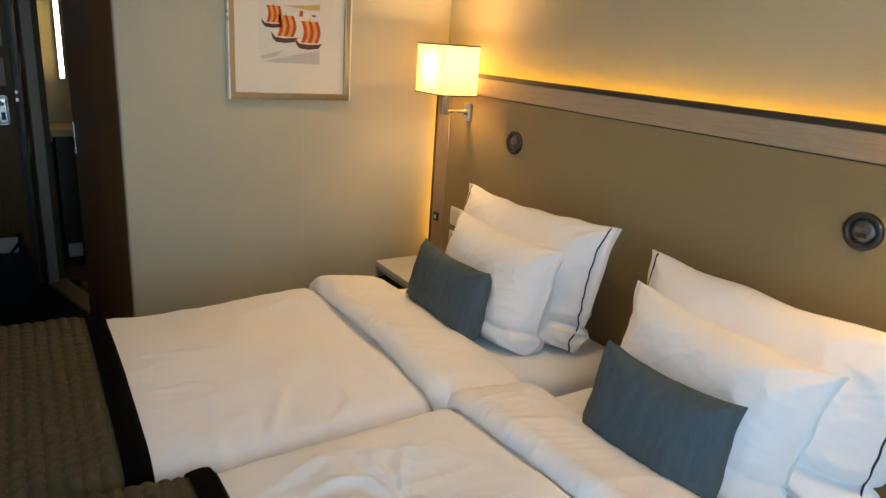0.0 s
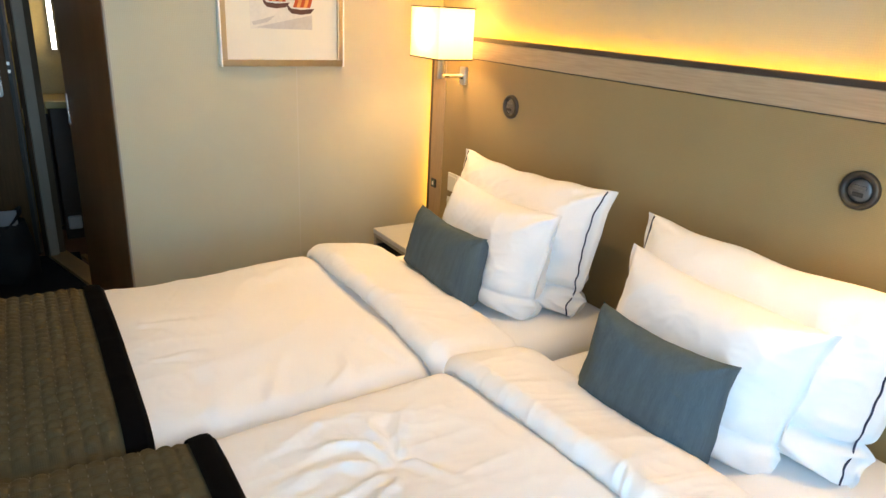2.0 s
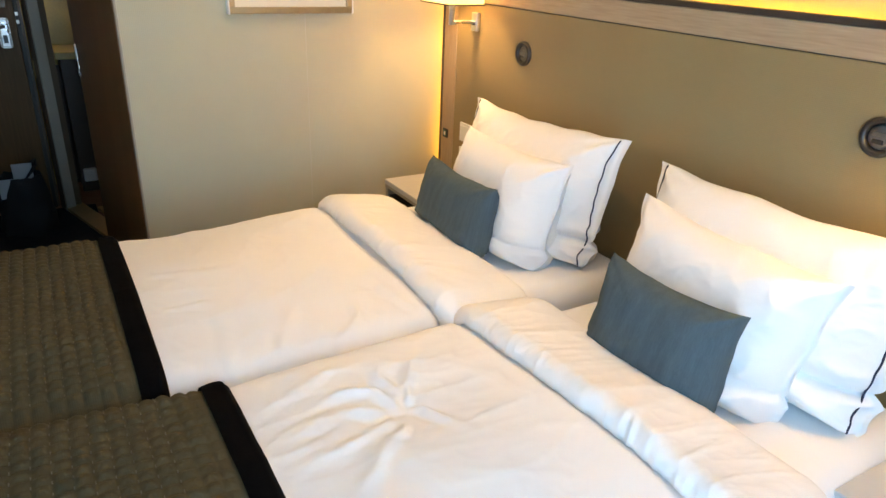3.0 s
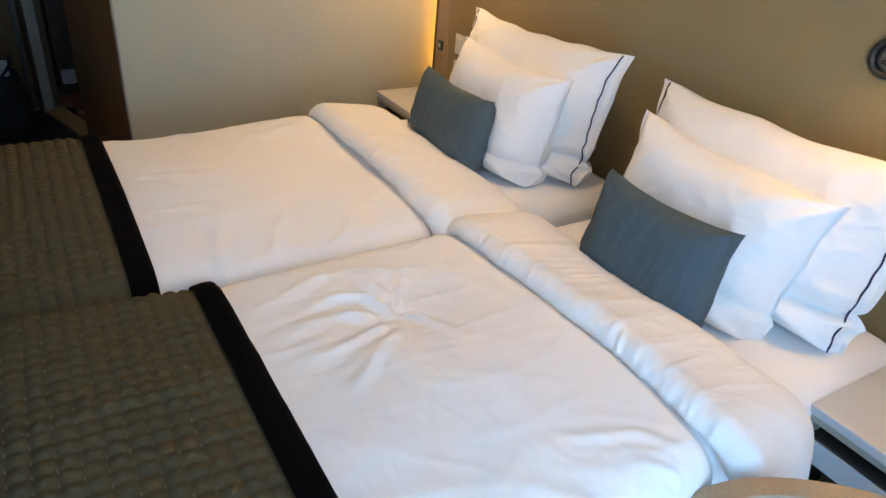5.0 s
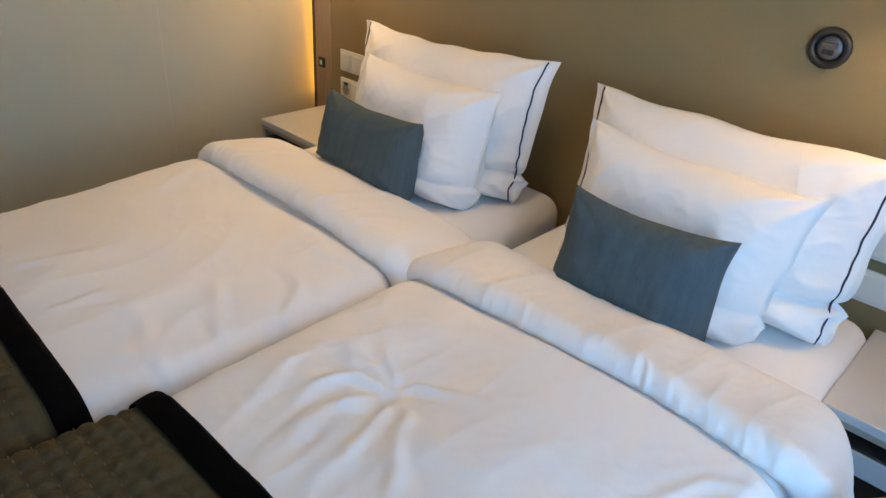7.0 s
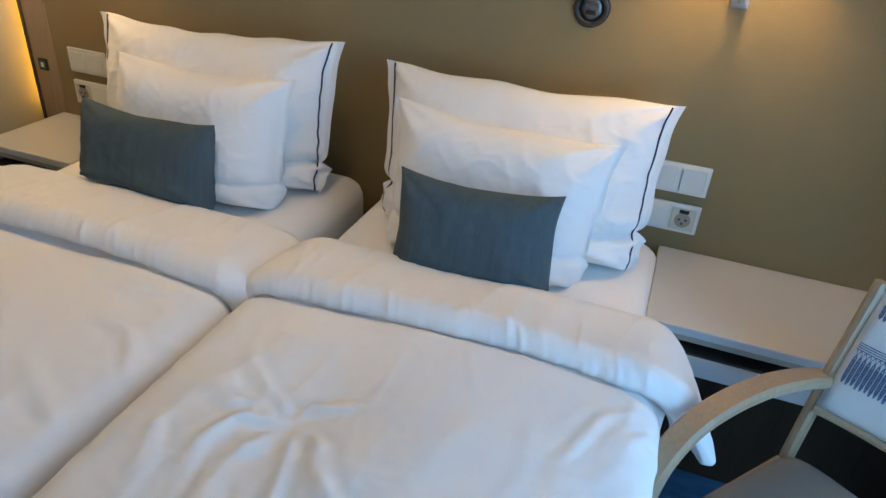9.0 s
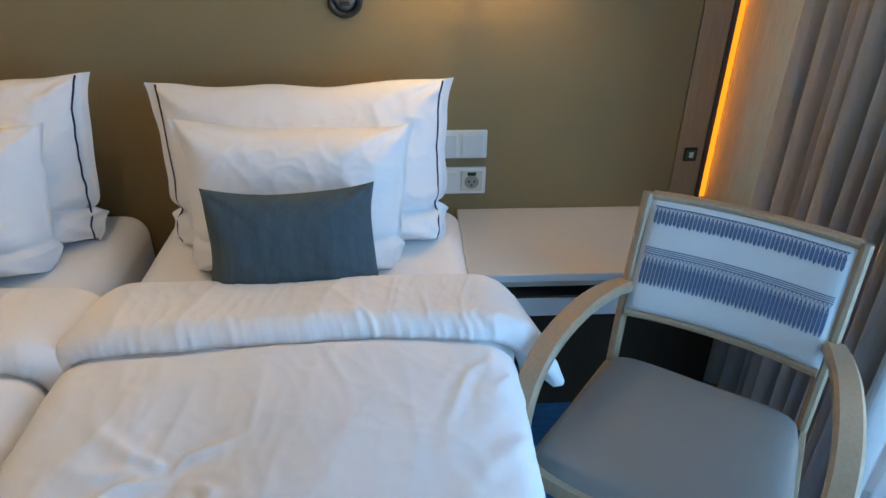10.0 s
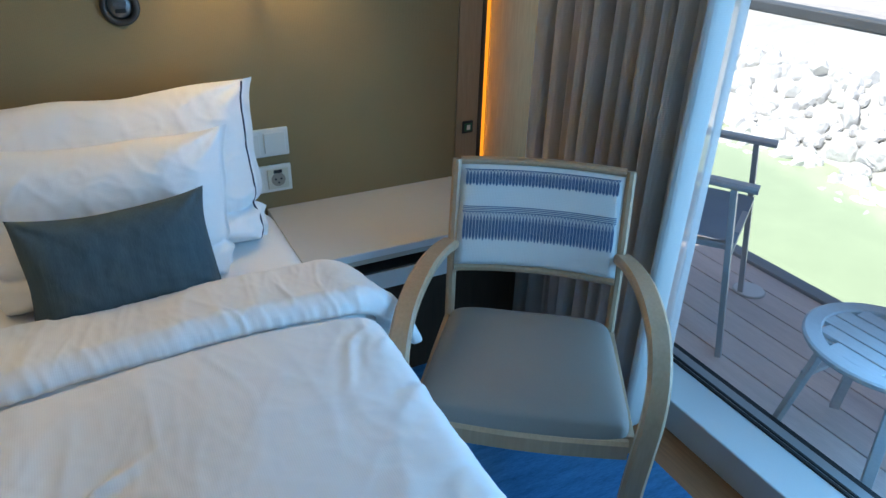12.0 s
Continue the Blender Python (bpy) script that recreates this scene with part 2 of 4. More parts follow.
PRINT_HAZE = mat("print_grey_wash", (0.55, 0.52, 0.48), 0.85, 0.12, 14, 100, 0.0)
PRINT_GOLD = mat("print_gold", (0.62, 0.45, 0.16), 0.85, 0.15, 20, 100, 0.0)
PRINT_RED = mat("print_red", (0.55, 0.085, 0.02), 0.85, 0.15, 30, 100, 0.0)
PRINT_ORANGE = mat("print_orange", (0.75, 0.33, 0.09), 0.85, 0.15, 30, 100, 0.0)
PRINT_DARK = mat("print_dark", (0.12, 0.05, 0.035), 0.85, 0.2, 40, 100, 0.0)
TILE_GOLD = mat("gold_bath_wall", (0.5, 0.36, 0.1), 0.4, 0.12, 6, 90, 0.05)
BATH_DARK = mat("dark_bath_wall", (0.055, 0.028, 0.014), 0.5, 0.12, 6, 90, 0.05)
MIRROR = mat("bath_mirror", (0.85, 0.85, 0.83), 0.04, 0.01, 3, 90, 0, metal=1.0, rough_var=0.02)
BAG_CLOTH = mat("black_bag_cloth", (0.012, 0.012, 0.014), 0.8, 0.2, 12, 260, 0.3)
PAPER_GREY = mat("grey_paper", (0.4, 0.4, 0.4), 0.8, 0.05, 9, 200, 0.05)
PAPER_WHITE = mat("white_paper", (0.7, 0.7, 0.68), 0.8, 0.03, 9, 200, 0.05)
ROCK = mat("pale_riprap", (0.8, 0.79, 0.77), 0.9, 0.14, 2.2, 14, 0.6, spec=0.2, distance=0.03)
BANK = mat("gravel_bank", (0.6, 0.59, 0.55), 0.95, 0.2, 0.6, 6, 0.5, spec=0.1, distance=0.05)
WATER = mat("green_river", (0.5, 0.6, 0.36), 0.12, 0.1, 0.15, 2.5, 0.12, 1.1, distance=0.05, rough_var=0.03)

# ---- building helpers ----


def finish(name, bm, material, parent=None, label="", smooth=False, m=None):
    me = bpy.data.meshes.new(name)
    bm.to_mesh(me)
    bm.free()
    me.materials.append(material)
    if smooth:
        for p in me.polygons:
            p.use_smooth = True
    ob = new(name, me)
    if parent is not None:
        ob.parent = parent
    if m is not None:
        ob.matrix_basis = m
    if label:
        ob["label"] = label
    return ob


def part(name, bm, material, parent, label="", smooth=False, m=None):
    return finish(name, bm, material, parent, label, smooth, m)


def thing(name, label, category, m=None, group="", kind=""):
    ob = new(name)
    ob.empty_display_size = 0.1
    if m is not None:
        ob.matrix_basis = m
    return tagged(ob, label, category, group, kind)


def box(x0, x1, y0, y1, z0, z1, bevel=0.0, bm=None, segments=2):
    bm2 = bmesh.new()
    bmesh.ops.create_cube(bm2, size=1)
    bmesh.ops.scale(bm2, vec=(x1 - x0, y1 - y0, z1 - z0), verts=bm2.verts)
    bmesh.ops.translate(bm2, vec=((x0 + x1) / 2, (y0 + y1) / 2, (z0 + z1) / 2), verts=bm2.verts)
    if bevel:
        bmesh.ops.bevel(bm2, geom=bm2.edges[:], offset=bevel, segments=segments, affect="EDGES", profile=0.5)
    if bm is None:
        return bm2
    tmp = bpy.data.meshes.new("tmp")
    bm2.to_mesh(tmp)
    bm2.free()
    bm.from_mesh(tmp)
    bpy.data.meshes.remove(tmp)
    return bm


def cyl(r, h, m=None, segments=32, r2=None, bevel=0.0):
    bm = bmesh.new()
    bmesh.ops.create_cone(bm, cap_ends=True, segments=segments, radius1=r, radius2=r if r2 is None else r2, depth=h)
    if bevel:
        rim = [e for e in bm.edges if abs(e.verts[0].co.z - e.verts[1].co.z) < 1e-6]
        bmesh.ops.bevel(bm, geom=rim, offset=bevel, segments=2, affect="EDGES", profile=0.5)
    if m is not None:
        bm.transform(m)
    return bm


def bar(a, b, w, d, bevel=0.002):
    """A straight bar of section w x d from a to b."""
    a, b = Vector(a), Vector(b)
    bm = box(-w / 2, w / 2, -d / 2, d / 2, 0, (b - a).length, bevel)
    q = (b - a).to_track_quat("Z", "Y")
    bm.transform(Matrix.Translation(a) @ q.to_matrix().to_4x4())
    return bm


def sheet(nu, nv, f, close_u=False):
    """A grid mesh from f(u, v) -> point, u and v in 0..1."""
    bm = bmesh.new()
    rows = [[bm.verts.new(f(i / nu, j / nv)) for j in range(nv + 1)] for i in range(nu + (0 if close_u else 1))]
    n = len(rows)
    for i in range(nu):
        a, b = rows[i], rows[(i + 1) % n]
        for j in range(nv):
            bm.faces.new((a[j], b[j], b[j + 1], a[j + 1]))
    return bm


def sweep(points, w, d, up=(0, 0, 1), chamfer=0.3, across=None):
    """A flat rounded bar of width w (across) and thickness d that follows points."""
    bm = bmesh.new()
    pts = [Vector(p) for p in points]
    c = chamfer * min(w, d)
    sec = [(-w / 2 + c, -d / 2), (w / 2 - c, -d / 2), (w / 2, -d / 2 + c), (w / 2, d / 2 - c),
           (w / 2 - c, d / 2), (-w / 2 + c, d / 2), (-w / 2, d / 2 - c), (-w / 2, -d / 2 + c)]
    rings = []
    for i, p in enumerate(pts):
        t = (pts[min(i + 1, len(pts) - 1)] - pts[max(i - 1, 0)]).normalized()
        side = t.cross(Vector(up)).normalized() if across is None else (Vector(across) - t * t.dot(Vector(across))).normalized()
        nrm = side.cross(t).normalized()
        rings.append([bm.verts.new(p + side * a + nrm * b) for a, b in sec])
    for r0, r1 in zip(rings, rings[1:]):
        for k in range(8):
            bm.faces.new((r0[k], r0[(k + 1) % 8], r1[(k + 1) % 8], r1[k]))
    bm.faces.new(rings[0][::-1])
    bm.faces.new(rings[-1])
    return bm


def nz(x, y, z=0.0):
    return noise.noise(Vector((x, y, z)))


def lerp(a, b, k):
    return a + (b - a) * k


def smooth_step(a, b, x):
    k = min(1, max(0, (x - a) / (b - a)))
    return k * k * (3 - 2 * k)


# ---- structure ----
CEIL = 2.15


def structure(name, bm, material, label="", smooth=False):
    return tagged(finish(name, bm, material, None, "", smooth), label, "", "", "structure")


structure("floor", box(-2.2, 2.99, -3.0, 0.1, -0.12, 0.0), FLOOR_WOOD, "reddish brown wooden cabin floor along the window")
structure("rug", box(-0.05, 2.86, -2.9, 0.0, 0.002, 0.014, 0.004), CARPET_BLUE, "blue streaked carpet under beds and chair")
structure("corridor_carpet", box(-1.7, -0.1, -2.3, -1.36, 0.002, 0.012), CARPET_DARK, "dark carpet in the entrance corridor")
structure("ceiling", box(-2.3, 3.32, -3.1, 0.25, CEIL, CEIL + 0.15), CEILING_WHITE, "plain white cabin ceiling")
structure("wall_north", box(-0.2, 3.3, 0.066, 0.2, -0.1, CEIL), WALLPAPER_HEAD, "beige textured wall behind the headboard")
wall_west = structure("wall_west", box(-0.2, -0.1, -1.258, 0.066, -0.1, CEIL), WALLPAPER, "cream wall covering with a fine vertical seam")
structure("wall_south", box(-0.2, 3.3, -3.1, -3.0, -0.1, CEIL), WALL_PAINT, "plain beige cabin wall")
structure("wall_southwest", box(-0.2, -0.1, -3.0, -2.3, -0.1, CEIL), WALL_PAINT, "plain beige wall beside the corridor")
structure("wall_corridor", box(-2.0, -0.2, -2.4, -2.3, -0.1, CEIL), DOOR_WOOD, "brown veneered corridor wall")
part("seam", box(-0.1005, -0.0994, -0.5975, -0.5962, 0.0, CEIL), WALL_PAINT, wall_west, "fine joint in the wall covering")
structure("trim_wall_end", box(-0.203, -0.097, -1.265, -1.258, 0.0, CEIL, 0.001), TAUPE, "slim metal trim on the wall's end")


def wall_between(a, b, z0, z1, thick, side=1, bevel=0.0):
    """An upright slab from a to b (plan), with its thickness to one side."""
    ax, ay = a
    d = Vector((b[0] - ax, b[1] - ay, 0))
    bm = box(0, d.length, 0 if side > 0 else -thick, thick if side > 0 else 0, z0, z1, bevel)
    bm.transform(Matrix.Translation((ax, ay, 0)) @ Matrix.Rotation(math.atan2(d.y, d.x), 4, "Z"))
    return bm


# entrance corridor and bathroom doorway
DOOR_A, DOOR_B, PANEL_END = (-1.69, -1.525), (-1.09, -1.353), (-0.115, -1.267)
panel = structure("wall_corridor_panel", wall_between(DOOR_B, PANEL_END, 0.0, CEIL, 0.045), DARK_WOOD, "dark walnut sliding door panel with a recessed pull")
pull = wall_between((-1.045, -1.3535), (-1.018, -1.3515), 0.86, 1.0, 0.006, -1, 0.001)
part("recessed_pull", pull, STEEL, panel, "slim steel recessed pull")
structure("door_frame", wall_between((-1.72, -1.535), (-1.655, -1.516), 0.0, CEIL, 0.09, 1, 0.003), JAMB, "greyish painted jamb of the bathroom doorway")
structure("trim_jamb", wall_between((-1.648, -1.514), (-1.628, -1.5085), 0.0, CEIL, 0.05, 1, 0.002), TAUPE, "slim lighter strip on the doorway jamb")
structure("trim_threshold", wall_between(DOOR_A, DOOR_B, 0.0, 0.03, 0.1, 1, 0.004), BRASS, "worn brass threshold of the bathroom doorway")
structure("trim_threshold_inner", wall_between((-1.62, -1.36), (-1.1, -1.22), 0.0, 0.02, 0.03, 1, 0.004), BRASS, "inner brass strip of the bathroom threshold")
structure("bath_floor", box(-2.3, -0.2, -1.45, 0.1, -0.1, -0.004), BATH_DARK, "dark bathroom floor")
structure("bath_wall_back", box(-2.3, -0.2, 0.07, 0.2, -0.1, CEIL), TILE_GOLD, "golden brown bathroom wall")
structure("bath_wall_side", box(-2.4, -2.3, -1.55, 0.2, -0.1, CEIL), TILE_GOLD, "golden brown bathroom wall at the far side")
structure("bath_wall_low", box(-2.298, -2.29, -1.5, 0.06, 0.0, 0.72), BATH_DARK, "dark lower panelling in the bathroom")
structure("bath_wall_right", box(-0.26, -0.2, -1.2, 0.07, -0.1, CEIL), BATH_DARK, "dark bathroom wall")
# added to close a gap that let daylight into bathroom and corridor
structure("bath_wall_leak_stop", box(-2.4, -1.852, -1.62, -1.552, -0.1, CEIL), BATH_DARK, "unseen dark wall added to shut out leaking daylight")
door_wall = structure("wall_entrance", box(-1.85, -1.78, -2.4, -1.54, -0.1, CEIL), JAMB, "greyish frame wall round the entrance door")


def entrance_door():
    d = thing("door_1", "closed brown veneered entrance door with steel lever handle", "door", kind="structure")
    leaf = part("door_leaf", box(-1.778, -1.74, -2.27, -1.572, 0.01, 2.03, 0.003), DOOR_WOOD, d)
    part("edge_strip", box(-1.778, -1.736, -1.57, -1.552, 0.01, 2.03, 0.002), DARK_EDGE, d, "dark door edge")
    h = part("lock_plate", box(-1.738, -1.73, -1.66, -1.605, 0.9, 1.05, 0.012), STEEL, d, "oval steel lock plate")
    part("lever", sweep([(-1.728, -1.632, 1.01), (-1.69, -1.632, 1.01), (-1.683, -1.65, 1.01), (-1.683, -1.74, 1.008)], 0.018, 0.018), STEEL, h, "steel lever")
    part("key_slot", box(-1.7295, -1.728, -1.642, -1.622, 0.925, 0.965, 0.0), BLACK_PLASTIC, h)
    part("notice", box(-1.7395, -1.737, -1.75, -1.6, 1.3, 1.62), PAPER_GREY, d, "grey framed notice on the door")
    part("notice_holder", box(-1.739, -1.725, -1.73, -1.6, 1.1, 1.24, 0.004), DARK_WOOD, d, "brown holder on the door")
    for z in (1.02, 1.06):
        part("latch", box(-1.738, -1.73, -1.57, -1.556, z, z + 0.018, 0.002), STEEL, d)
    for z in (0.75, 1.18, 1.5):
        part("strike_plate", wall_between((-1.715, -1.537), (-1.69, -1.53), z, z + 0.09, 0.004, -1), BRASS, d, "worn strike plate")
    return d


entrance_door()


def bathroom_fittings():
    mirror = thing("bathroom_mirror", "lit mirror edge with a white light tube", "mirror")
    part("glass", box(-2.287, -2.28, -0.95, -0.1, 0.98, 1.95, 0.001), MIRROR, mirror)
    lm = thing("tube_light", "bright white vertical light tube beside the mirror", "lamp")
    part("tube", cyl(0.011, 0.9, Matrix.Translation((-2.24, -1.318, 1.56)), 16), LED_WHITE, lm)
    part("holder", box(-2.288, -2.25, -1.332, -1.3, 1.1, 2.02, 0.003), STEEL, lm)
    v = thing("vanity", "dark bathroom vanity with a golden counter", "vanity")
    part("counter", box(-2.286, -1.95, -1.42, 0.06, 0.8, 0.84, 0.004), TILE_GOLD, v, "golden stone counter")
    part("cabinet_body", box(-2.286, -1.99, -1.4, 0.06, 0.0, 0.8, 0.004), BATH_DARK, v)
    part("towel_ledge", box(-1.988, -1.95, -1.385, -1.31, 0.07, 0.15, 0.01), PAPER_WHITE, v, "folded cream towel")


bathroom_fittings()

def downlight(x, y):
    d = thing("ceiling_downlight", "small recessed warm ceiling spot above the bed", "downlight", pose(x, y, CEIL), group="ceiling spots")
    part("trim_ring", cyl(0.045, 0.006, Matrix.Translation((0, 0, -0.003)), 32, 0.04), STEEL, d, "steel ring")
    part("bulb_face", cyl(0.028, 0.003, Matrix.Translation((0, 0, -0.0075)), 24), BULB, d, "warm lamp face")
    data = bpy.data.lights.new("downlight_beam", "SPOT")
    data.energy, data.color = 12.0, (1.0, 0.7, 0.33)
    data.spot_size, data.spot_blend, data.shadow_soft_size = radians(105), 0.85, 0.03
    ob = new("downlight_beam", data)
    ob.matrix_world = Matrix.Translation((x, y, CEIL - 0.015))


downlight(0.45, -0.75)
downlight(1.25, -0.62)

# headboard
hb = thing("headboard", "wide beige fabric headboard framed with oak veneer", "headboard")
part("fabric_panel", box(0.056, 2.685, -0.0, 0.066, 0.3, 1.268, 0.002), HEAD_FABRIC, hb, "beige woven fabric panel")
part("side_strip", box(-0.044, 0.054, -0.001, 0.03, 0.0, 1.352, 0.002), OAK_Z, hb, "oak veneer side strip")
part("side_strip", box(2.687, 2.764, -0.001, 0.03, 0.0, 1.352, 0.002), OAK_Z, hb, "oak veneer side strip")
part("edge_lip", box(2.764, 2.778, -0.003, 0.03, 0.0, 1.352, 0.001), DARK_EDGE, hb, "dark edge")
part("edge_lip", box(-0.058, -0.044, -0.003, 0.03, 0.0, 1.352, 0.001), DARK_EDGE, hb, "dark edge")
part("top_rail", box(0.054, 2.687, -0.001, 0.028, 1.271, 1.336, 0.002), OAK_X, hb, "oak veneer top rail")
part("top_lip", box(-0.044, 2.764, -0.004, 0.028, 1.3365, 1.352, 0.001), DARK_EDGE, hb, "dark bronze lip")
part("shadow_joint", box(0.054, 2.687, 0.004, 0.02, 1.2665, 1.2725), DARK_EDGE, hb)
cove = part("cove_floor", box(-0.05, 2.77, 0.028, 0.066, 1.27, 1.29), DARK_EDGE, hb)
part("light_strip", box(-0.04, 2.76, 0.034, 0.046, 1.2905, 1.296), LED_COVE, hb, "amber light strip in the cove")
part("light_strip", box(-0.066, -0.0585, 0.048, 0.058, 0.552, 1.33), LED_LEFT, hb, "amber light strip behind the side edge")
part("light_strip", box(2.7785, 2.784, 0.012, 0.022, 0.56, CEIL - 0.05), LED_AMBER, hb, "amber light strip behind the side edge")
part("strip_cover", box(2.779, 2.813, 0.036, 0.042, 0.56, CEIL - 0.05), LED_DIFFUSER, hb, "dimly glowing amber strip cover")
# the pilaster's golden tone includes the glow of the strip beside it
structure("pilaster", box(2.816, 3.1, 0.036, 0.066, 0.0, CEIL, 0.002), OAK_AMBER_LIT, "oak veneer pilaster between headboard and curtain")


def green_switch(x):
    s = thing("night_switch", "small dark green lit switch on the oak strip", "switch", group="night switches")
    part("plate", box(x - 0.019, x + 0.019, -0.008, -0.001, 0.69, 0.73, 0.003), BLACK_PLASTIC, s)
    part("marker", box(x - 0.013, x + 0.013, -0.0095, -0.008, 0.697, 0.723, 0.0005), GREEN_GLOW, s, "green marker")
    part("rocker", box(x - 0.005, x + 0.007, -0.011, -0.0095, 0.702, 0.718, 0.0005), WHITE_PLASTIC, s)


green_switch(0.0)
green_switch(2.726)


def reading_light(x):
    """Round recessed reading light, switched off."""
    lm = thing("reading_light", "round pewter reading light set in the headboard", "light", pose(x, 0, 1.122), group="reading lights")
    ring = bmesh.new()
    prof = [(0.043, 0.001), (0.043, -0.008), (0.039, -0.012), (0.032, -0.012), (0.029, -0.008), (0.027, 0.0)]
    vs = [[ring.verts.new((r * math.cos(a), y, r * math.sin(a))) for r, y in prof] for a in [2 * math.pi * k / 40 for k in range(40)]]
    for k in range(40):
        for j in range(len(prof) - 1):
            ring.faces.new((vs[k][j], vs[k][j + 1], vs[(k + 1) % 40][j + 1], vs[(k + 1) % 40][j]))
    part("ring", ring, PEWTER, lm, "", True)
    cup = bmesh.new()
    bmesh.ops.create_uvsphere(cup, u_segments=24, v_segments=12, radius=0.027)
    bmesh.ops.scale(cup, vec=(1, 0.35, 1), verts=cup.verts)
    part("eyeball", cup, PEWTER_PALE, lm, "paler swivelling eyeball", True)
    part("lens", box(-0.012, 0.012, -0.0125, -0.008, -0.014, -0.004, 0.002), PEWTER, lm, "small lens slot")
    part("tab", box(-0.016, 0.016, -0.011, -0.006, 0.002, 0.012, 0.002), PEWTER_PALE, lm)


reading_light(0.519)
reading_light(1.788)


def switch_plate(x, z, socket, flip=False):
    s = thing("switch_plate", "white double frame with rocker switch and cream socket" if socket else "white double frame with two rocker switches",
              "switch", pose(x, 0, z), group="bedside switches")
    part("frame", box(-0.0755, 0.0755, -0.009, 0.0, -0.04, 0.04, 0.003), WHITE_PLASTIC, s)
    for i, cx in enumerate((-0.036, 0.036)):
        if socket and (i == 1) != flip:
            b = part("socket_face", box(cx - 0.03, cx + 0.03, -0.0125, -0.009, -0.03, 0.03, 0.002), SOCKET_CREAM, s, "cream socket face")
            part("socket_well", cyl(0.02, 0.003, Matrix.Translation((cx, -0.0125, -0.002)) @ Matrix.Rotation(math.pi / 2, 4, "X"), 24), TAUPE, b)
            for dx, dz in ((-0.008, 0), (0.008, 0), (0, -0.011)):
                part("pin_hole", cyl(0.0028, 0.003, Matrix.Translation((cx + dx, -0.0145, dz)) @ Matrix.Rotation(math.pi / 2, 4, "X"), 12), BLACK_PLASTIC, b)
            part("cover_slot", box(cx - 0.012, cx + 0.012, -0.0145, -0.012, 0.017, 0.027, 0.001), BLACK_PLASTIC, b)
        else:
            part("rocker", box(cx - 0.03, cx + 0.03, -0.014, -0.009, -0.03, 0.03, 0.0025), WHITE_PLASTIC, s)


for x, flip in ((2.075, False), (0.198, True)):
    switch_plate(x, 0.748, False)
    switch_plate(x, 0.641, True, flip)


def wall_lamp(x):
    lm = thing("wall_lamp", "lit box-shaped cream wall lamp with dark trim on a steel arm", "wall lamp", group="bedside wall lamps")
    part("wall_plate", box(x - 0.02, x + 0.02, -0.018, -0.001, 1.165, 1.235, 0.004), STEEL, lm, "steel wall plate")
    part("switch", box(x - 0.009, x + 0.009, -0.023, -0.018, 1.187, 1.207, 0.001), BLACK_PLASTIC, lm, "black rocker switch")
    part("arm", sweep([(x, -0.018, 1.2), (x, -0.115, 1.2)], 0.02, 0.012), STEEL, lm)
    part("stem", sweep([(x, -0.12, 1.19), (x, -0.12, 1.33)], 0.022, 0.022, (1, 0, 0)), STEEL, lm)
    hw, y0, y1, z0, z1 = 0.106, -0.2, -0.043, 1.268, 1.456
    shade = bmesh.new()
    r = 0.006
    loop = []
    for cx, cy, a0 in ((hw - r, y1 - r, 0), (-hw + r, y1 - r, 90), (-hw + r, y0 + r, 180), (hw - r, y0 + r, 270)):
        for k in range(4):
            a = radians(a0 + 30 * k)
            loop.append((x + cx + r * math.cos(a), cy + r * math.sin(a)))
    lo = [shade.verts.new((a, b, z0)) for a, b in loop]
    hi = [shade.verts.new((a, b, z1)) for a, b in loop]
    n = len(loop)
    for k in range(n):
        shade.faces.new((lo[k], lo[(k + 1) % n], hi[(k + 1) % n], hi[k]))
    part("shade", shade, SHADE_CLOTH, lm, "glowing cream cloth shade")
    for z in (z0 - 0.0005, z1 - 0.0045):
        t = bmesh.new()
        a = [t.verts.new((u + (0.002 if u > x else -0.002), v + (0.002 if v > -0.12 else -0.002), z)) for u, v in loop]
        b = [t.verts.new((q.co.x, q.co.y, z + 0.005)) for q in a]
        for k in range(n):
            t.faces.new((a[k], a[(k + 1) % n], b[(k + 1) % n], b[k]))
        part("shade_trim", t, SHADE_TRIM, lm, "dark trim line")
    for dx in (-0.045, 0.045):
        bulb = bmesh.new()
        bmesh.ops.create_uvsphere(bulb, u_segments=16, v_segments=10, radius=0.02)
        bulb.transform(Matrix.Translation((x + dx, -0.12, 1.37)))
        part("bulb", bulb, BULB, lm, "warm bulb", True)
        part("bulb_holder", cyl(0.012, 0.04, Matrix.Translation((x + dx, -0.12, 1.335)), 16), WHITE_PLASTIC, lm)
    part("crossbar", box(x - 0.05, x + 0.05, -0.125, -0.115, 1.312, 1.32, 0.001), STEEL, lm)
    lamp_object("lamp_bulb_light", "POINT", Matrix.Translation((x, -0.12, 1.37)), 7.4, (1.0, 0.71, 0.34), radius=0.05)


wall_lamp(0.203)
wall_lamp(2.104)


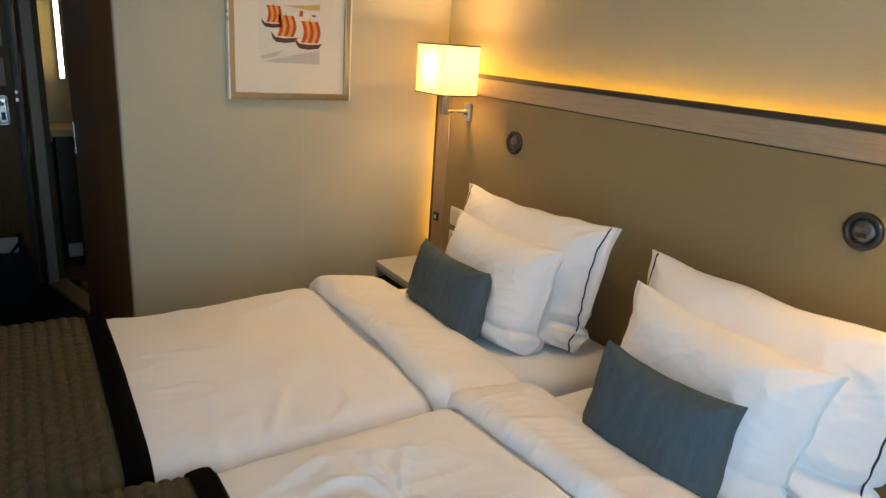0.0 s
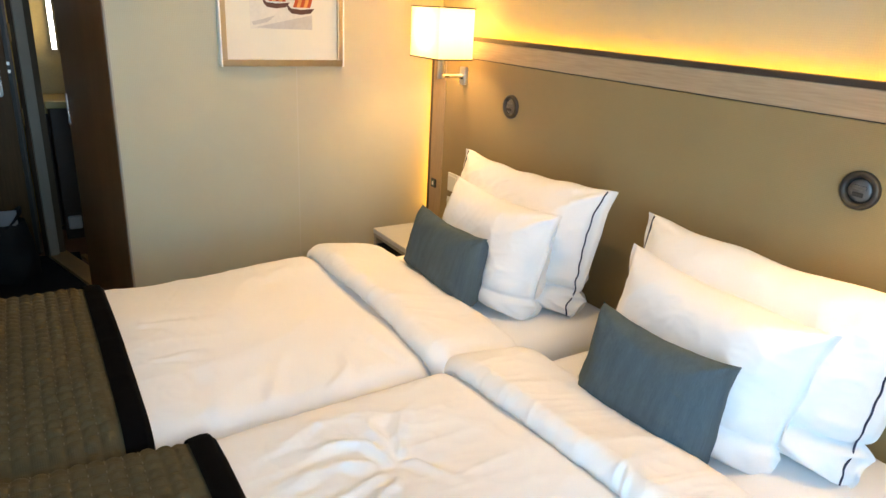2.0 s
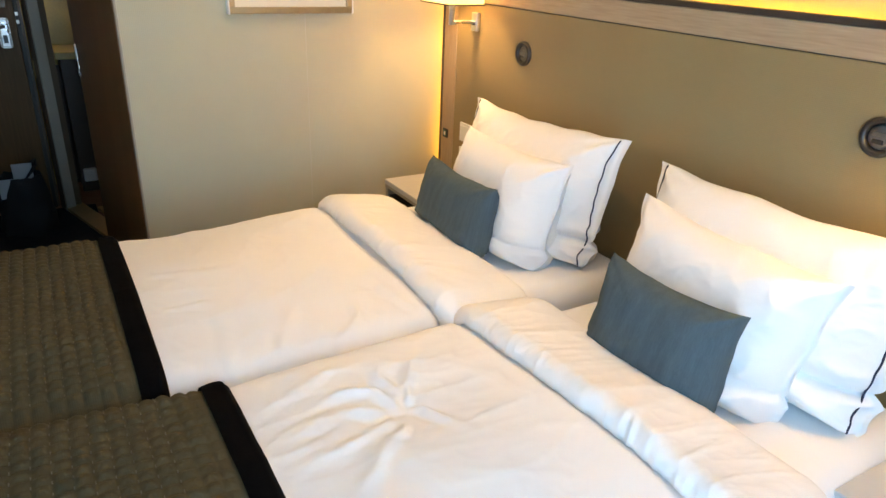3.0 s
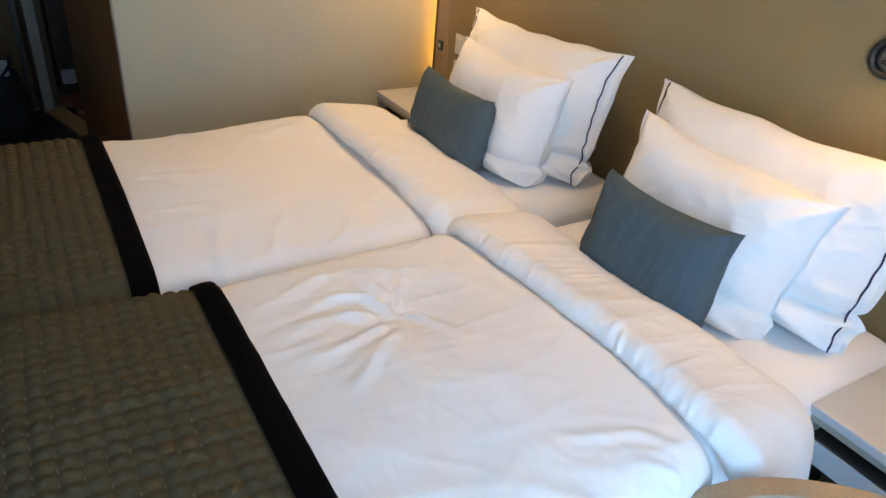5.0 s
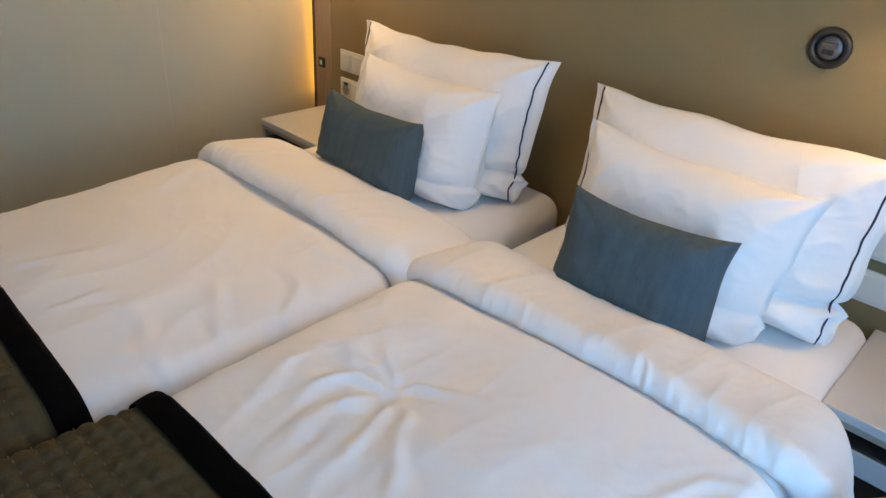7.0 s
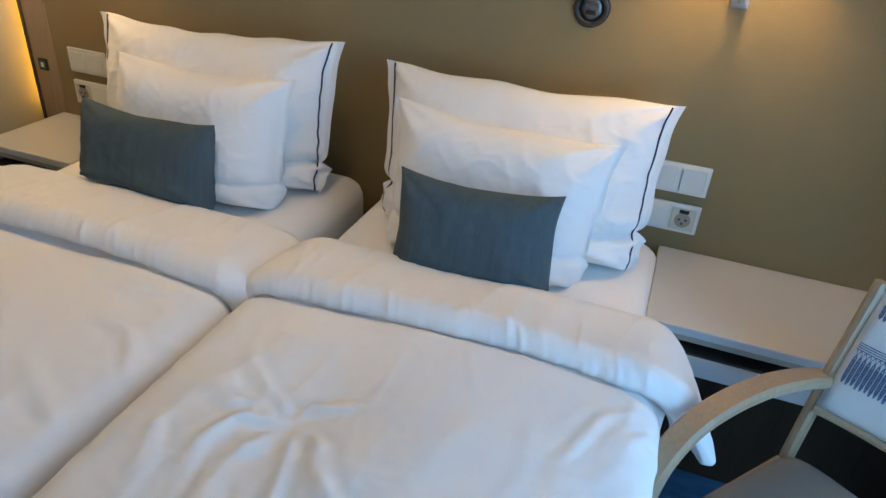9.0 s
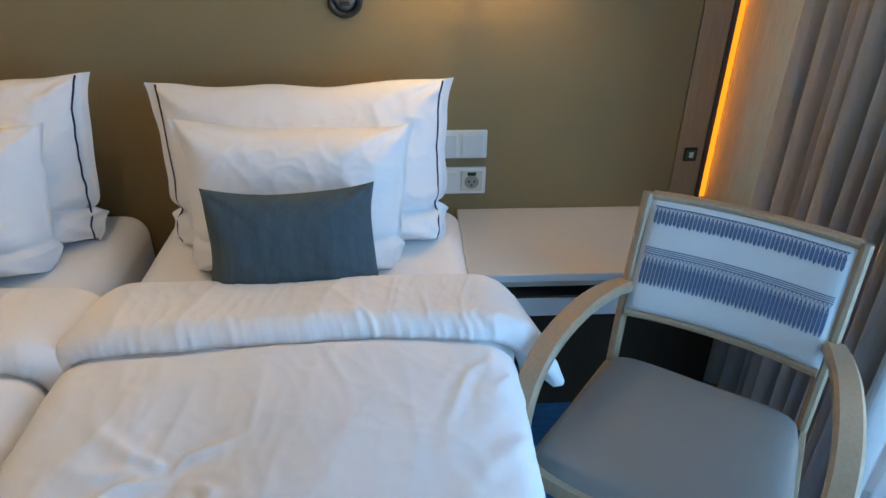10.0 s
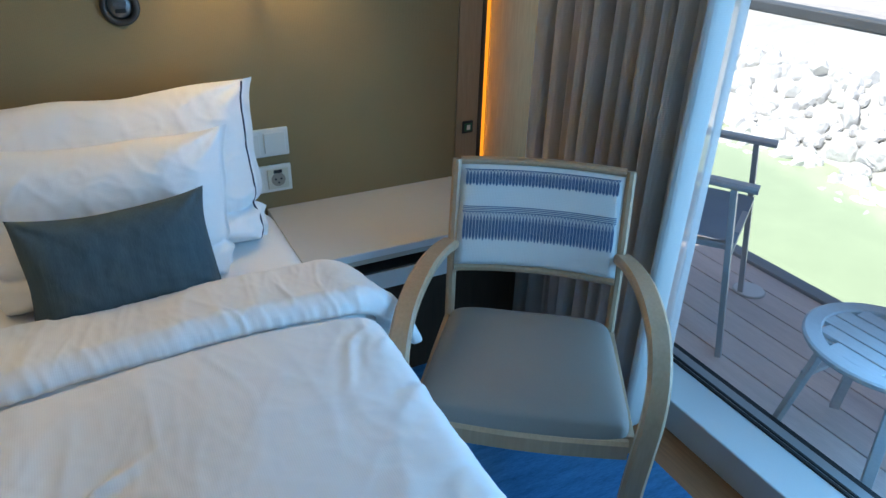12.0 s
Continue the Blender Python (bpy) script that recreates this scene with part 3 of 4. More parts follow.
def picture():
    """Framed print of three sailing ships."""
    p = thing("framed_picture", "framed print of red-sailed ships with cream mat", "picture", pose(-0.1, -0.65, 1.21))
    W, H, D, B = 0.241, 0.56, 0.028, 0.024
    part("backing", box(0.001, 0.012, -W + 0.004, W - 0.004, 0.004, H - 0.004), MAT_BOARD, p)
    part("mat_board", box(0.012, 0.0135, -W + B, W - B, B, H - B), MAT_BOARD, p, "cream mat")
    for y0, y1, z0, z1 in ((-W, W, 0, B), (-W, W, H - B, H), (-W, -W + B, B, H - B), (W - B, W, B, H - B)):
        part("frame_bar", box(0.0, D, y0, y1, z0, z1, 0.003), FRAME_METAL, p, "champagne metal frame bar")
    # bright side strips: the window's reflection is in their colour
    for y in (-W, W - 0.004):
        part("frame_side", box(0.0, D + 0.002, y - 0.002 if y < 0 else y, y + 0.004 if y < 0 else y + 0.006, -0.001, H + 0.001, 0.001), FRAME_SIDE_LIT, p, "silver frame side with the window's reflection painted in")
    part("print", box(0.0135, 0.0142, -0.125, 0.115, 0.135, 0.43), PRINT_PAPER, p, "pale print")

    def flat(pts, x):
        bm = bmesh.new()
        lo = [bm.verts.new((x, y, z)) for y, z in pts]
        hi = [bm.verts.new((x + 0.0004, y, z)) for y, z in pts]
        bm.faces.new(hi)
        for k in range(len(pts)):
            bm.faces.new((lo[k], lo[(k + 1) % len(pts)], hi[(k + 1) % len(pts)], hi[k]))
        return bm

    part("wash", flat([(-0.11, 0.14), (0.0, 0.165), (0.115, 0.19), (0.115, 0.137), (-0.02, 0.137)], 0.0143), PRINT_HAZE, p, "grey wave")
    part("wash", flat([(-0.12, 0.16), (-0.08, 0.17), (-0.03, 0.185), (-0.06, 0.16), (-0.115, 0.148)], 0.0143), PRINT_HAZE, p, "grey wave")
    part("headland", flat([(-0.03, 0.345), (0.06, 0.352), (0.115, 0.36), (0.115, 0.338), (0.07, 0.335)], 0.0143), PRINT_GOLD, p, "golden headland")

    def ship(cy, cz, s):
        hull = [(cy + s * a, cz + s * b) for a, b in ((-0.62, 0.32), (-0.55, 0.05), (-0.4, -0.1), (0.0, -0.14), (0.42, -0.08), (0.6, 0.12), (0.42, 0.1), (0.0, 0.06), (-0.42, 0.1))]
        h = part("ship_hull", flat(hull, 0.0146), PRINT_DARK, p, "dark hull")
        n = 5
        for k in range(n):
            a0, a1 = -0.34 + 0.74 * k / n, -0.34 + 0.74 * (k + 1) / n
            bulge = lambda v: 0.12 * math.sin(math.pi * v)
            pts = [(cy + s * (a0 + bulge(v)), cz + s * (0.14 + 0.86 * v)) for v in (0, 0.25, 0.5, 0.75, 1)]
            pts += [(cy + s * (a1 + bulge(v)), cz + s * (0.14 + 0.86 * v)) for v in (1, 0.75, 0.5, 0.25, 0)]
            part("sail_stripe", flat(pts, 0.0146), PRINT_RED if k % 2 == 0 else PRINT_ORANGE, p)
        part("mast", flat([(cy + s * 0.03, cz + s * 1.0), (cy + s * 0.055, cz + s * 1.0), (cy + s * 0.055, cz + s * 1.12), (cy + s * 0.03, cz + s * 1.12)], 0.0146), PRINT_DARK, p)

    ship(-0.072, 0.272, 0.07)
    ship(-0.025, 0.222, 0.088)
    ship(0.07, 0.203, 0.092)
    part("ship_hull", flat([(0.032, 0.31), (0.045, 0.31), (0.047, 0.33), (0.034, 0.332)], 0.0146), PRINT_RED, p, "tiny red sail")
    part("ship_hull", flat([(0.082, 0.32), (0.1, 0.318), (0.094, 0.312), (0.084, 0.313)], 0.0146), PRINT_DARK, p, "tiny dark boat")


picture()

# ---- beds ----


def cross_section(x0, x1, z, left_drop, right_drop, r, lift=0.0):
    """Points across a bed from the left hem to the right hem, along a rounded edge; s in 0..1."""
    pts = []
    rl = r + lift
    zl = z + lift
    if left_drop > 0:
        for k in range(7):
            pts.append((x0 - lift, zl - rl - left_drop * (1 - k / 7)))
    for k in range(7):
        a = math.pi - math.pi / 2 * k / 6
        pts.append((x0 + r + rl * math.cos(a), zl - rl + rl * math.sin(a)))
    for k in range(1, 30):
        pts.append((lerp(x0 + r, x1 - r, k / 30), zl))
    for k in range(7):
        a = math.pi / 2 - math.pi / 2 * k / 6
        pts.append((x1 - r + rl * math.cos(a), zl - rl + rl * math.sin(a)))
    if right_drop > 0:
        for k in range(1, 8):
            pts.append((x1 + lift, zl - rl - right_drop * k / 7))
    ds = [0]
    for a, b in zip(pts, pts[1:]):
        ds.append(ds[-1] + math.dist(a, b))
    total = ds[-1]

    def at(s):
        d = s * total
        for k in range(len(pts) - 1):
            if d <= ds[k + 1] or k == len(pts) - 2:
                f = (d - ds[k]) / max(1e-9, ds[k + 1] - ds[k])
                a, b = pts[k], pts[k + 1]
                tx, tz = b[0] - a[0], b[1] - a[1]
                l = math.hypot(tx, tz)
                return a[0] + tx * f, a[1] + tz * f, -tz / l, tx / l
    return at, total


def crease(x, y, seed, f=4.0):
    """Soft folds: ridged noise, warped."""
    wx = x + 0.12 * nz(x * 3, y * 3, seed)
    wy = y + 0.12 * nz(x * 3, y * 3, seed + 5)
    a = 1 - abs(nz(wx * f, wy * f * 0.6, seed + 9)) * 2.2
    b = 1 - abs(nz(wx * f * 2.3 + 4, wy * f * 2.0, seed + 17)) * 2.2
    return max(0, a) ** 3 * 0.7 + max(0, b) ** 4 * 0.3


def fold_line(x, y, points, width, height):
    """A soft fold along a bent line: a ridge with a hollow at one side, fading out at its end."""
    best, where, side = 9.0, 0.0, 0.0
    n = len(points) - 1
    for k in range(n):
        (ax, ay), (bx, by) = points[k], points[k + 1]
        ux, uy = bx - ax, by - ay
        l2 = ux * ux + uy * uy
        t = ((x - ax) * ux + (y - ay) * uy) / l2
        t = min(1, max(0, t))
        dx, dy = x - ax - t * ux, y - ay - t * uy
        d = math.hypot(dx, dy)
        if d < best:
            best, where, side = d, (k + t) / n, (1 if ux * dy - uy * dx > 0 else -1)
    if best > 4 * width:
        return 0.0
    w = width * (0.5 + 0.7 * where) * (1 + 0.35 * nz(x * 17, y * 17, width * 900))
    fade = smooth_step(0, 0.12, where + 0.04) * (1 - smooth_step(0.45, 1.0, where))
    fade *= 0.75 + 0.9 * nz(x * 13 + 5, y * 13, height * 3000)
    ridge = math.exp(-(best / w) ** 1.3)
    hollow = math.exp(-((best - 1.7 * w) / (0.9 * w)) ** 2) * (0.6 if side > 0 else 0.35)
    return height * fade * (ridge - hollow)


# folds that gather at the tuft of the nearer duvet, and a few loose ones
TUFT = (1.568, -1.014)
FOLDS_TUFT = [
    ([(1.58, -1.01), (1.49, -1.06), (1.47, -1.12), (1.46, -1.24)], 0.017, 0.0103),
    ([(1.56, -1.04), (1.53, -1.13), (1.54, -1.22), (1.56, -1.3)], 0.016, 0.0089),
    ([(1.58, -1.05), (1.62, -1.16), (1.66, -1.28)], 0.017, 0.0089),
    ([(1.6, -1.03), (1.68, -1.12), (1.77, -1.22)], 0.018, 0.0069),
    ([(1.56, -1.0), (1.5, -0.99), (1.43, -0.93), (1.37, -0.8)], 0.017, 0.0075),
    ([(1.57, -1.0), (1.59, -0.975), (1.63, -0.965), (1.74, -0.94)], 0.014, 0.0103),
    ([(1.54, -1.02), (1.46, -1.02), (1.34, -0.98)], 0.016, 0.0069),
    ([(1.38, -1.09), (1.4, -1.18), (1.45, -1.27)], 0.022, 0.0062),
]
FOLDS_EDGE = [
    ([(2.08, -0.76), (2.03, -0.82), (1.99, -0.92), (1.97, -1.02)], 0.017, 0.0048),
    ([(2.1, -0.8), (2.07, -0.88), (2.04, -1.02)], 0.015, 0.0042),
    ([(2.11, -0.95), (2.06, -1.02), (1.96, -1.08)], 0.018, 0.0036),
    ([(2.1, -1.14), (2.0, -1.17), (1.88, -1.16)], 0.02, 0.0030),
]
FOLDS_FAR = [
    ([(1.25, -1.02), (1.17, -0.95), (1.06, -0.9)], 0.02, 0.0063),
    ([(1.24, -1.16), (1.12, -1.1), (1.0, -1.03)], 0.024, 0.0063),
    ([(1.24, -1.28), (1.1, -1.24), (0.96, -1.24)], 0.022, 0.0056),
    ([(0.78, -1.37), (0.8, -1.28), (0.86, -1.16)], 0.022, 0.0056),
    ([(0.98, -1.37), (0.98, -1.28), (1.02, -1.2)], 0.018, 0.0049),
    ([(0.46, -0.78), (0.56, -0.95), (0.58, -1.15)], 0.03, 0.0056),
    ([(1.22, -0.8), (1.1, -0.84), (0.95, -0.83)], 0.02, 0.0056),
]


def bed(x0, x1, dx0, dx1, left_drop, right_drop, seed, band_y, fold_y, tag):
    b = thing("bed", "single bed made up with white duvet, runner and turned-down fold", "bed", group="twin beds")
    # box base and mattress in a fitted sheet
    part("base", box(x0 + 0.02, x1 - 0.02, -1.98, -0.03, 0.12, 0.33, 0.01), TAUPE, b, "beige upholstered bed base")
    for lx in (x0 + 0.08, x1 - 0.08):
        for ly in (-1.9, -0.12):
            part("leg", cyl(0.02, 0.12, Matrix.Translation((lx, ly, 0.074)), 16), BLACK_PLASTIC, b)
    mb = box(x0, x1, -2.0, -0.012, 0.33, 0.575, 0.065, None, 6)
    part("mattress", mb, LINEN, b, "mattress in a white fitted sheet", True)

    z = 0.6 if tag == 1 else 0.608
    at, total = cross_section(dx0, dx1, z, left_drop, right_drop, 0.055)

    def duvet_point(s, v, lift=0.0, amp=1.0):
        y = lerp(-2.02, -0.5, v)
        x, zz, nx, nzz = at(s)
        mid = math.sin(math.pi * min(1, max(0, (x - dx0) / (dx1 - dx0)))) ** 0.5
        h = 0.026 * mid + 0.018 * nz(x * 2.4, y * 2.0, seed) + 0.006 * crease(x, y, seed, 3.0) + 0.002 * nz(x * 11, y * 9, seed + 3)
        h += 0.0025 * crease(x * 0.9 + y * 0.4, y - x * 0.3, seed + 40, 8)
        if tag == 2:
            if y > -1.36:
                wx, wy = x + 0.02 * nz(x * 11, y * 11, 3), y + 0.02 * nz(x * 11, y * 11, 8)
                h += sum(fold_line(wx, wy, *f) for f in FOLDS_TUFT + FOLDS_EDGE)
                near = math.exp(-((x - TUFT[0] + 0.03) ** 2 + (y - TUFT[1] + 0.06) ** 2) / 0.2 ** 2)
                h += 0.008 * near * crease((x - TUFT[0]) * 1.5, (y - TUFT[1]) * 0.7, seed + 71, 9)
                h -= 0.010 * math.exp(-((x - TUFT[0]) ** 2 + (y - TUFT[1]) ** 2) / 0.03 ** 2)
                h -= 0.012 * math.exp(-((x - TUFT[0]) ** 2 + (y - TUFT[1]) ** 2) / 0.14 ** 2)
        else:
            if y > -1.46:
                wx, wy = x + 0.015 * nz(x * 9, y * 9, 13), y + 0.015 * nz(x * 9, y * 9, 18)
                h += sum(fold_line(wx, wy, *f) for f in FOLDS_FAR)
        y_lip = fold_y + (0.03 * (x - dx0) / (dx1 - dx0) if tag == 2 else 0) + 0.014 * nz(x * 3, 1, seed)
        h -= 0.016 * math.exp(-((y - y_lip) / 0.016) ** 2)
        if right_drop:
            h += 0.005 * crease(x, y, seed + 90, 7) * math.exp(-((x - dx1) / 0.13) ** 2)
        hang = smooth_step(z - 0.08, z - 0.3, zz)
        h += hang * 0.02 * math.sin(y * 17 + 3 * nz(y * 3, 0, seed)) * (1 if right_drop or left_drop else 0)
        h = h * amp + lift
        return Vector((x + nx * h, y, zz + nzz * h))

    part("duvet", sheet(190, 290, lambda s, v: duvet_point(s, v)), LINEN, b, "puffy white duvet with soft creases", True)

    # runner over the foot end with its dark band
    def runner(s, v, y0, y1, quilt, lift):
        y = lerp(y0, y1, v)
        p = duvet_point(0.015 + 0.97 * s, (y + 2.02) / 1.52, lift, 1.0)
        if quilt:
            c = 0.03
            qx = s * total + 0.002 * nz(y * 9, s * 7, seed)
            qy = y + 0.002 * nz(s * 9, y * 5, seed + 2)
            g = smooth_step(1.0, 0.95, v) * abs(math.sin(math.pi * qx / c)) ** 0.75 * abs(math.sin(math.pi * qy / c)) ** 0.75
            p.z += (0.0085 + 0.0015 * nz(math.floor(qx / c) * 3.7, math.floor(qy / c) * 5.3, seed)) * g + 0.0015 * nz(p.x * 30, y * 30, seed)
        return p

    r = part("runner", sheet(300, 190, lambda s, v: runner(s, v, -2.03, band_y - 0.048, True, 0.01)), QUILT, b, "olive grey quilted runner", True)
    # stitches at the crossings, their small highlights put into the thread colour
    stitches = bmesh.new()
    for i in range(1, int(0.97 * total / 0.03)):
        for j in range(48, 67):
            y = -j * 0.03
            if y > band_y - 0.08 or y < -2.0:
                continue
            o = runner((i * 0.03) / total, (y + 2.03) / (band_y - 0.048 + 2.03), -2.03, band_y - 0.048, False, 0.0125)
            q = [o + Vector((a, b, 0)) for a, b in ((-0.0035, -0.001), (0.0035, -0.001), (0.0035, 0.001), (-0.0035, 0.001))]
            lo = [stitches.verts.new(v) for v in q]
            hi = [stitches.verts.new(v + Vector((0, 0, 0.0015))) for v in q]
            stitches.faces.new(hi)
            for k in range(4):
                stitches.faces.new((lo[k], lo[(k + 1) % 4], hi[(k + 1) % 4], hi[k]))
    tagged(part("stitching", stitches, THREAD, b, "stitches where the quilting crosses, pale with their tiny highlights"), kind="stuff")
    part("runner_band", sheet(110, 14, lambda s, v: runner(s, v, band_y - 0.054, band_y, False, 0.017 + 0.004 * math.sin(math.pi * v) - 0.011 * smooth_step(0.8, 1, v))), BLACK_BAND, b, "black band along the runner", True)

    # turned-down flap: a flattened roll in section
    at2, total2 = cross_section(dx0, dx1, z - 0.004, left_drop * 0.7, right_drop * 0.3, 0.055)

    def flap(v, s):
        x, zz, nx, nzz = at2(s)
        y_front = fold_y + (0.03 * (x - dx0) / (dx1 - dx0) if tag == 2 else 0) + 0.014 * nz(x * 3, 1, seed) + 0.005 * nz(x * 13, 2, seed)
        y_back = -0.472 + 0.01 * nz(x * 2.5, 7, seed)
        mid = math.sin(math.pi * min(1, max(0, (x - dx0) / (dx1 - dx0)))) ** 0.5
        top = v < 0.6
        k = v / 0.6 if top else (1 - v) / 0.4
        k = k ** 1.5 if top else k
        y = lerp(y_front, y_back, k)
        base = 0.026 * mid * (1 - 0.8 * k)
        front = math.sqrt(max(0, 1 - (1 - min(1, k / 0.17)) ** 2))
        back = math.sqrt(max(0, 1 - (1 - min(1, (1 - k) / 0.3)) ** 2))
        if top:
            puff = nz(x * 4, y * 5, seed + 2)
            h = base + 0.006 + (0.043 - 0.022 * k + 0.007 * puff) * front * back
            h += front * back * (0.006 * crease(x * 1.3, y * 0.6, seed + 20, 4) + 0.003 * crease(x * 2, y, seed + 50, 9))
            run = x * 24 + (y - y_front) * (14 + 10 * nz(x * 4, 9, seed))
            wave = 1.6 * max(0, 1 - abs(nz(run, 3.3, seed)) * 3.2) ** 2 - 0.4
            wave += 0.8 * max(0, 1 - abs(nz(run * 2.4 + 7, 1.3, seed)) * 3) ** 2
            patch = smooth_step(-0.15, 0.35, nz(x * 7.3, 6.1, seed))
            gather = math.exp(-(k / (0.13 + 0.1 * nz(x * 8, 2, seed))) ** 2) * (0.25 + 0.75 * patch)
            h += gather * 0.0034 * wave * front
            y -= 0.004 * math.exp(-(k / 0.06) ** 2) * (1 + 0.5 * wave)
        else:
            h = base + 0.002 - 0.03 * smooth_step(0.03, 0.2, k)
            y += 0.022 * math.exp(-(k / 0.12) ** 2)
        if nx > 0 and right_drop:
            # the loose corner stands out past the mattress and ends in a thin tip
            hang = smooth_step(z + 0.01, z - 0.12, zz)
            h *= 1 - 0.1 * hang
            y += hang * 0.03 * (0.5 - k)
            x += hang * (0.08 + 0.025 * nz(y * 16, zz * 12, seed)) * (1 - 0.8 * k)
        else:
            hang = smooth_step(z - 0.06, z - 0.25, zz)
            y += hang * 0.05 * (0.5 - k)
            x += math.copysign(hang ** 1.3, nx) * (0.085 + 0.02 * nz(y * 9, zz * 6, seed)) * (1 - 0.5 * k)
        return Vector((x + nx * h, y, zz + nzz * h))

    roll = sheet(80, 240, flap, True)
    bmesh.ops.holes_fill(roll, edges=[e for e in roll.edges if e.is_boundary], sides=0)
    part("duvet_flap", roll, LINEN, b, "turned-down duvet edge", True)
    return b


bed(0.40, 1.225, 0.385, 1.268, 0.2, 0.0, 3.0, -1.405, -0.752, 1)
bed(1.287, 2.082, 1.288, 2.125, 0.0, 0.2, 11.0, -1.3, -0.735, 2)


def pillow_front(w, h, t, seed, ear=0.05, sag=0.0, rough=1.0, sgn=-1, flange=0.0, buckle=0.0):
    """One face of a stuffed pillow that stands in the XZ plane, its base at z = 0."""
    def f(a, b):
        u, v = a * 2 - 1, b * 2 - 1
        x = w / 2 * u * (1 - ear * (1 - v * v) * abs(u) ** 2)
        z = h / 2 * v * (1 - ear * 1.2 * (1 - u * u) * abs(v) ** 2)
        low = 4 if v > 0 else 9
        uu = min(1, abs(u) / (1 - flange))
        k = max(0, (1 - uu ** 4)) ** 0.62 * max(0, (1 - abs(v) ** low)) ** 0.62
        k *= 1 - 0.22 * v
        y = sgn * t / 2 * k
        edge = max(abs(u), abs(v))
        soft = min(1, 4 * k)
        c = crease(x * 1.2 + 3 * sgn, z * 1.2, seed, 5)
        c2 = crease(x * 1.1, z * 2.0 + 2 * sgn, seed + 31, 11)
        y += sgn * rough * soft * (0.010 * c + 0.005 * c2 + 0.012 * nz(x * 4, z * 5, seed) + 0.004 * nz(x * 14, z * 14, seed))
        # the weight folds the pillow a hand's width above its base
        line = -0.52 + 0.1 * nz(x * 3.5, 1.7, seed) + 0.03 * nz(x * 14, 4.1, seed)
        gap = (v - line) * h / 2
        if buckle:
            deep = buckle * (0.45 + 0.55 * abs(u) ** 1.5)
            y -= sgn * soft * deep * (0.036 * math.exp(-abs(gap) / 0.013) - 0.016 * math.exp(-((gap + 0.05) / 0.035) ** 2) - 0.006 * math.exp(-((gap - 0.03) / 0.02) ** 2))
        # creases that run in from the corners
        d = math.hypot(abs(u) - 1, abs(v) - 1)
        ang = math.atan2(1.03 - abs(v), 1.03 - abs(u))
        y += sgn * rough * 0.012 * math.exp(-d / 0.4) * math.sin(10 * ang + seed + 3 * u + 2 * v) * soft
        # puckers along the seams
        run = z if abs(u) > abs(v) else x
        y += sgn * rough * 0.006 * math.sin(run * 120 + 6 * nz(run * 9, seed, 2)) * max(0, nz(run * 6, seed + 1, 5) + 0.2) * math.exp(-(1 - edge) / 0.12) * soft
        z -= sag * (1 - u * u) * (0.5 + 0.5 * v)
        ox = 0.013 * rough * nz(z * 9, u * 2, seed + 8) * edge ** 4
        oz = 0.012 * rough * nz(x * 7, v * 2, seed + 4) * edge ** 4
        bend = 0.012 * rough * nz(x * 3, z * 3, seed + 12)
        if buckle:
            corner = max(0, -v) ** 5 * abs(u) ** 5
            ox -= math.copysign(0.045 * corner, u)
            oz += 0.006 * corner
            at_edge = abs(u) ** 5
            ox -= math.copysign(buckle * at_edge * (0.03 * math.exp(-abs(gap) / 0.014) - 0.012 * math.exp(-((gap + 0.035) / 0.025) ** 2)), u)
            bend += buckle * at_edge * smooth_step(0.01, -0.02, gap) * 0.014 * nz(z * 40, u, seed + 3)
        if flange:
            loose = smooth_step(1 - 1.3 * flange, 1, abs(u))
            low_end = 0.4 + 1.2 * smooth_step(0.0, -1.0, v)
            bend += loose * low_end * (0.008 * math.sin(z * 40 + 5 * nz(z * 6, u, seed)) + 0.01 * nz(z * 9, u * 3, seed + 6))
            ox += loose * low_end * 0.007 * nz(z * 14, 2, seed + 9)
            y += sgn * 0.0012 * loose
        return Vector((x + ox, y + bend, z + h / 2 + oz))
    return f


def pillow_mesh(w, h, t, seed, ear=0.05, nu=84, nv=60, sag=0.0, rough=1.0, flange=0.0, buckle=0.0):
    """Both faces of the pillow, sewn at the edge."""
    def side(sgn):
        return pillow_front(w, h, t, seed, ear, sag, rough, sgn, flange, buckle)
    bm = sheet(nu, nv, side(-1))
    other = sheet(nu, nv, side(1))
    for fc in other.faces:
        fc.normal_flip()
    tmp = bpy.data.meshes.new("tmp")
    other.to_mesh(tmp)
    other.free()
    bm.from_mesh(tmp)
    bpy.data.meshes.remove(tmp)
    bmesh.ops.remove_doubles(bm, verts=bm.verts, dist=0.0004)
    bmesh.ops.recalc_face_normals(bm, faces=bm.faces)
    return bm


def cord(bm_points, r, name, parent, material, label):
    bm = sweep(bm_points, r * 2, r * 2, (0, 1, 0.01), 0.3)
    return part(name, bm, material, parent, label, True)


def standing(base, lean, yaw=0.0, roll=0.0):
    return Matrix.Translation(base) @ Matrix.Rotation(radians(yaw), 4, "Z") @ Matrix.Rotation(radians(-lean), 4, "X") @ Matrix.Rotation(radians(roll), 4, "Y")


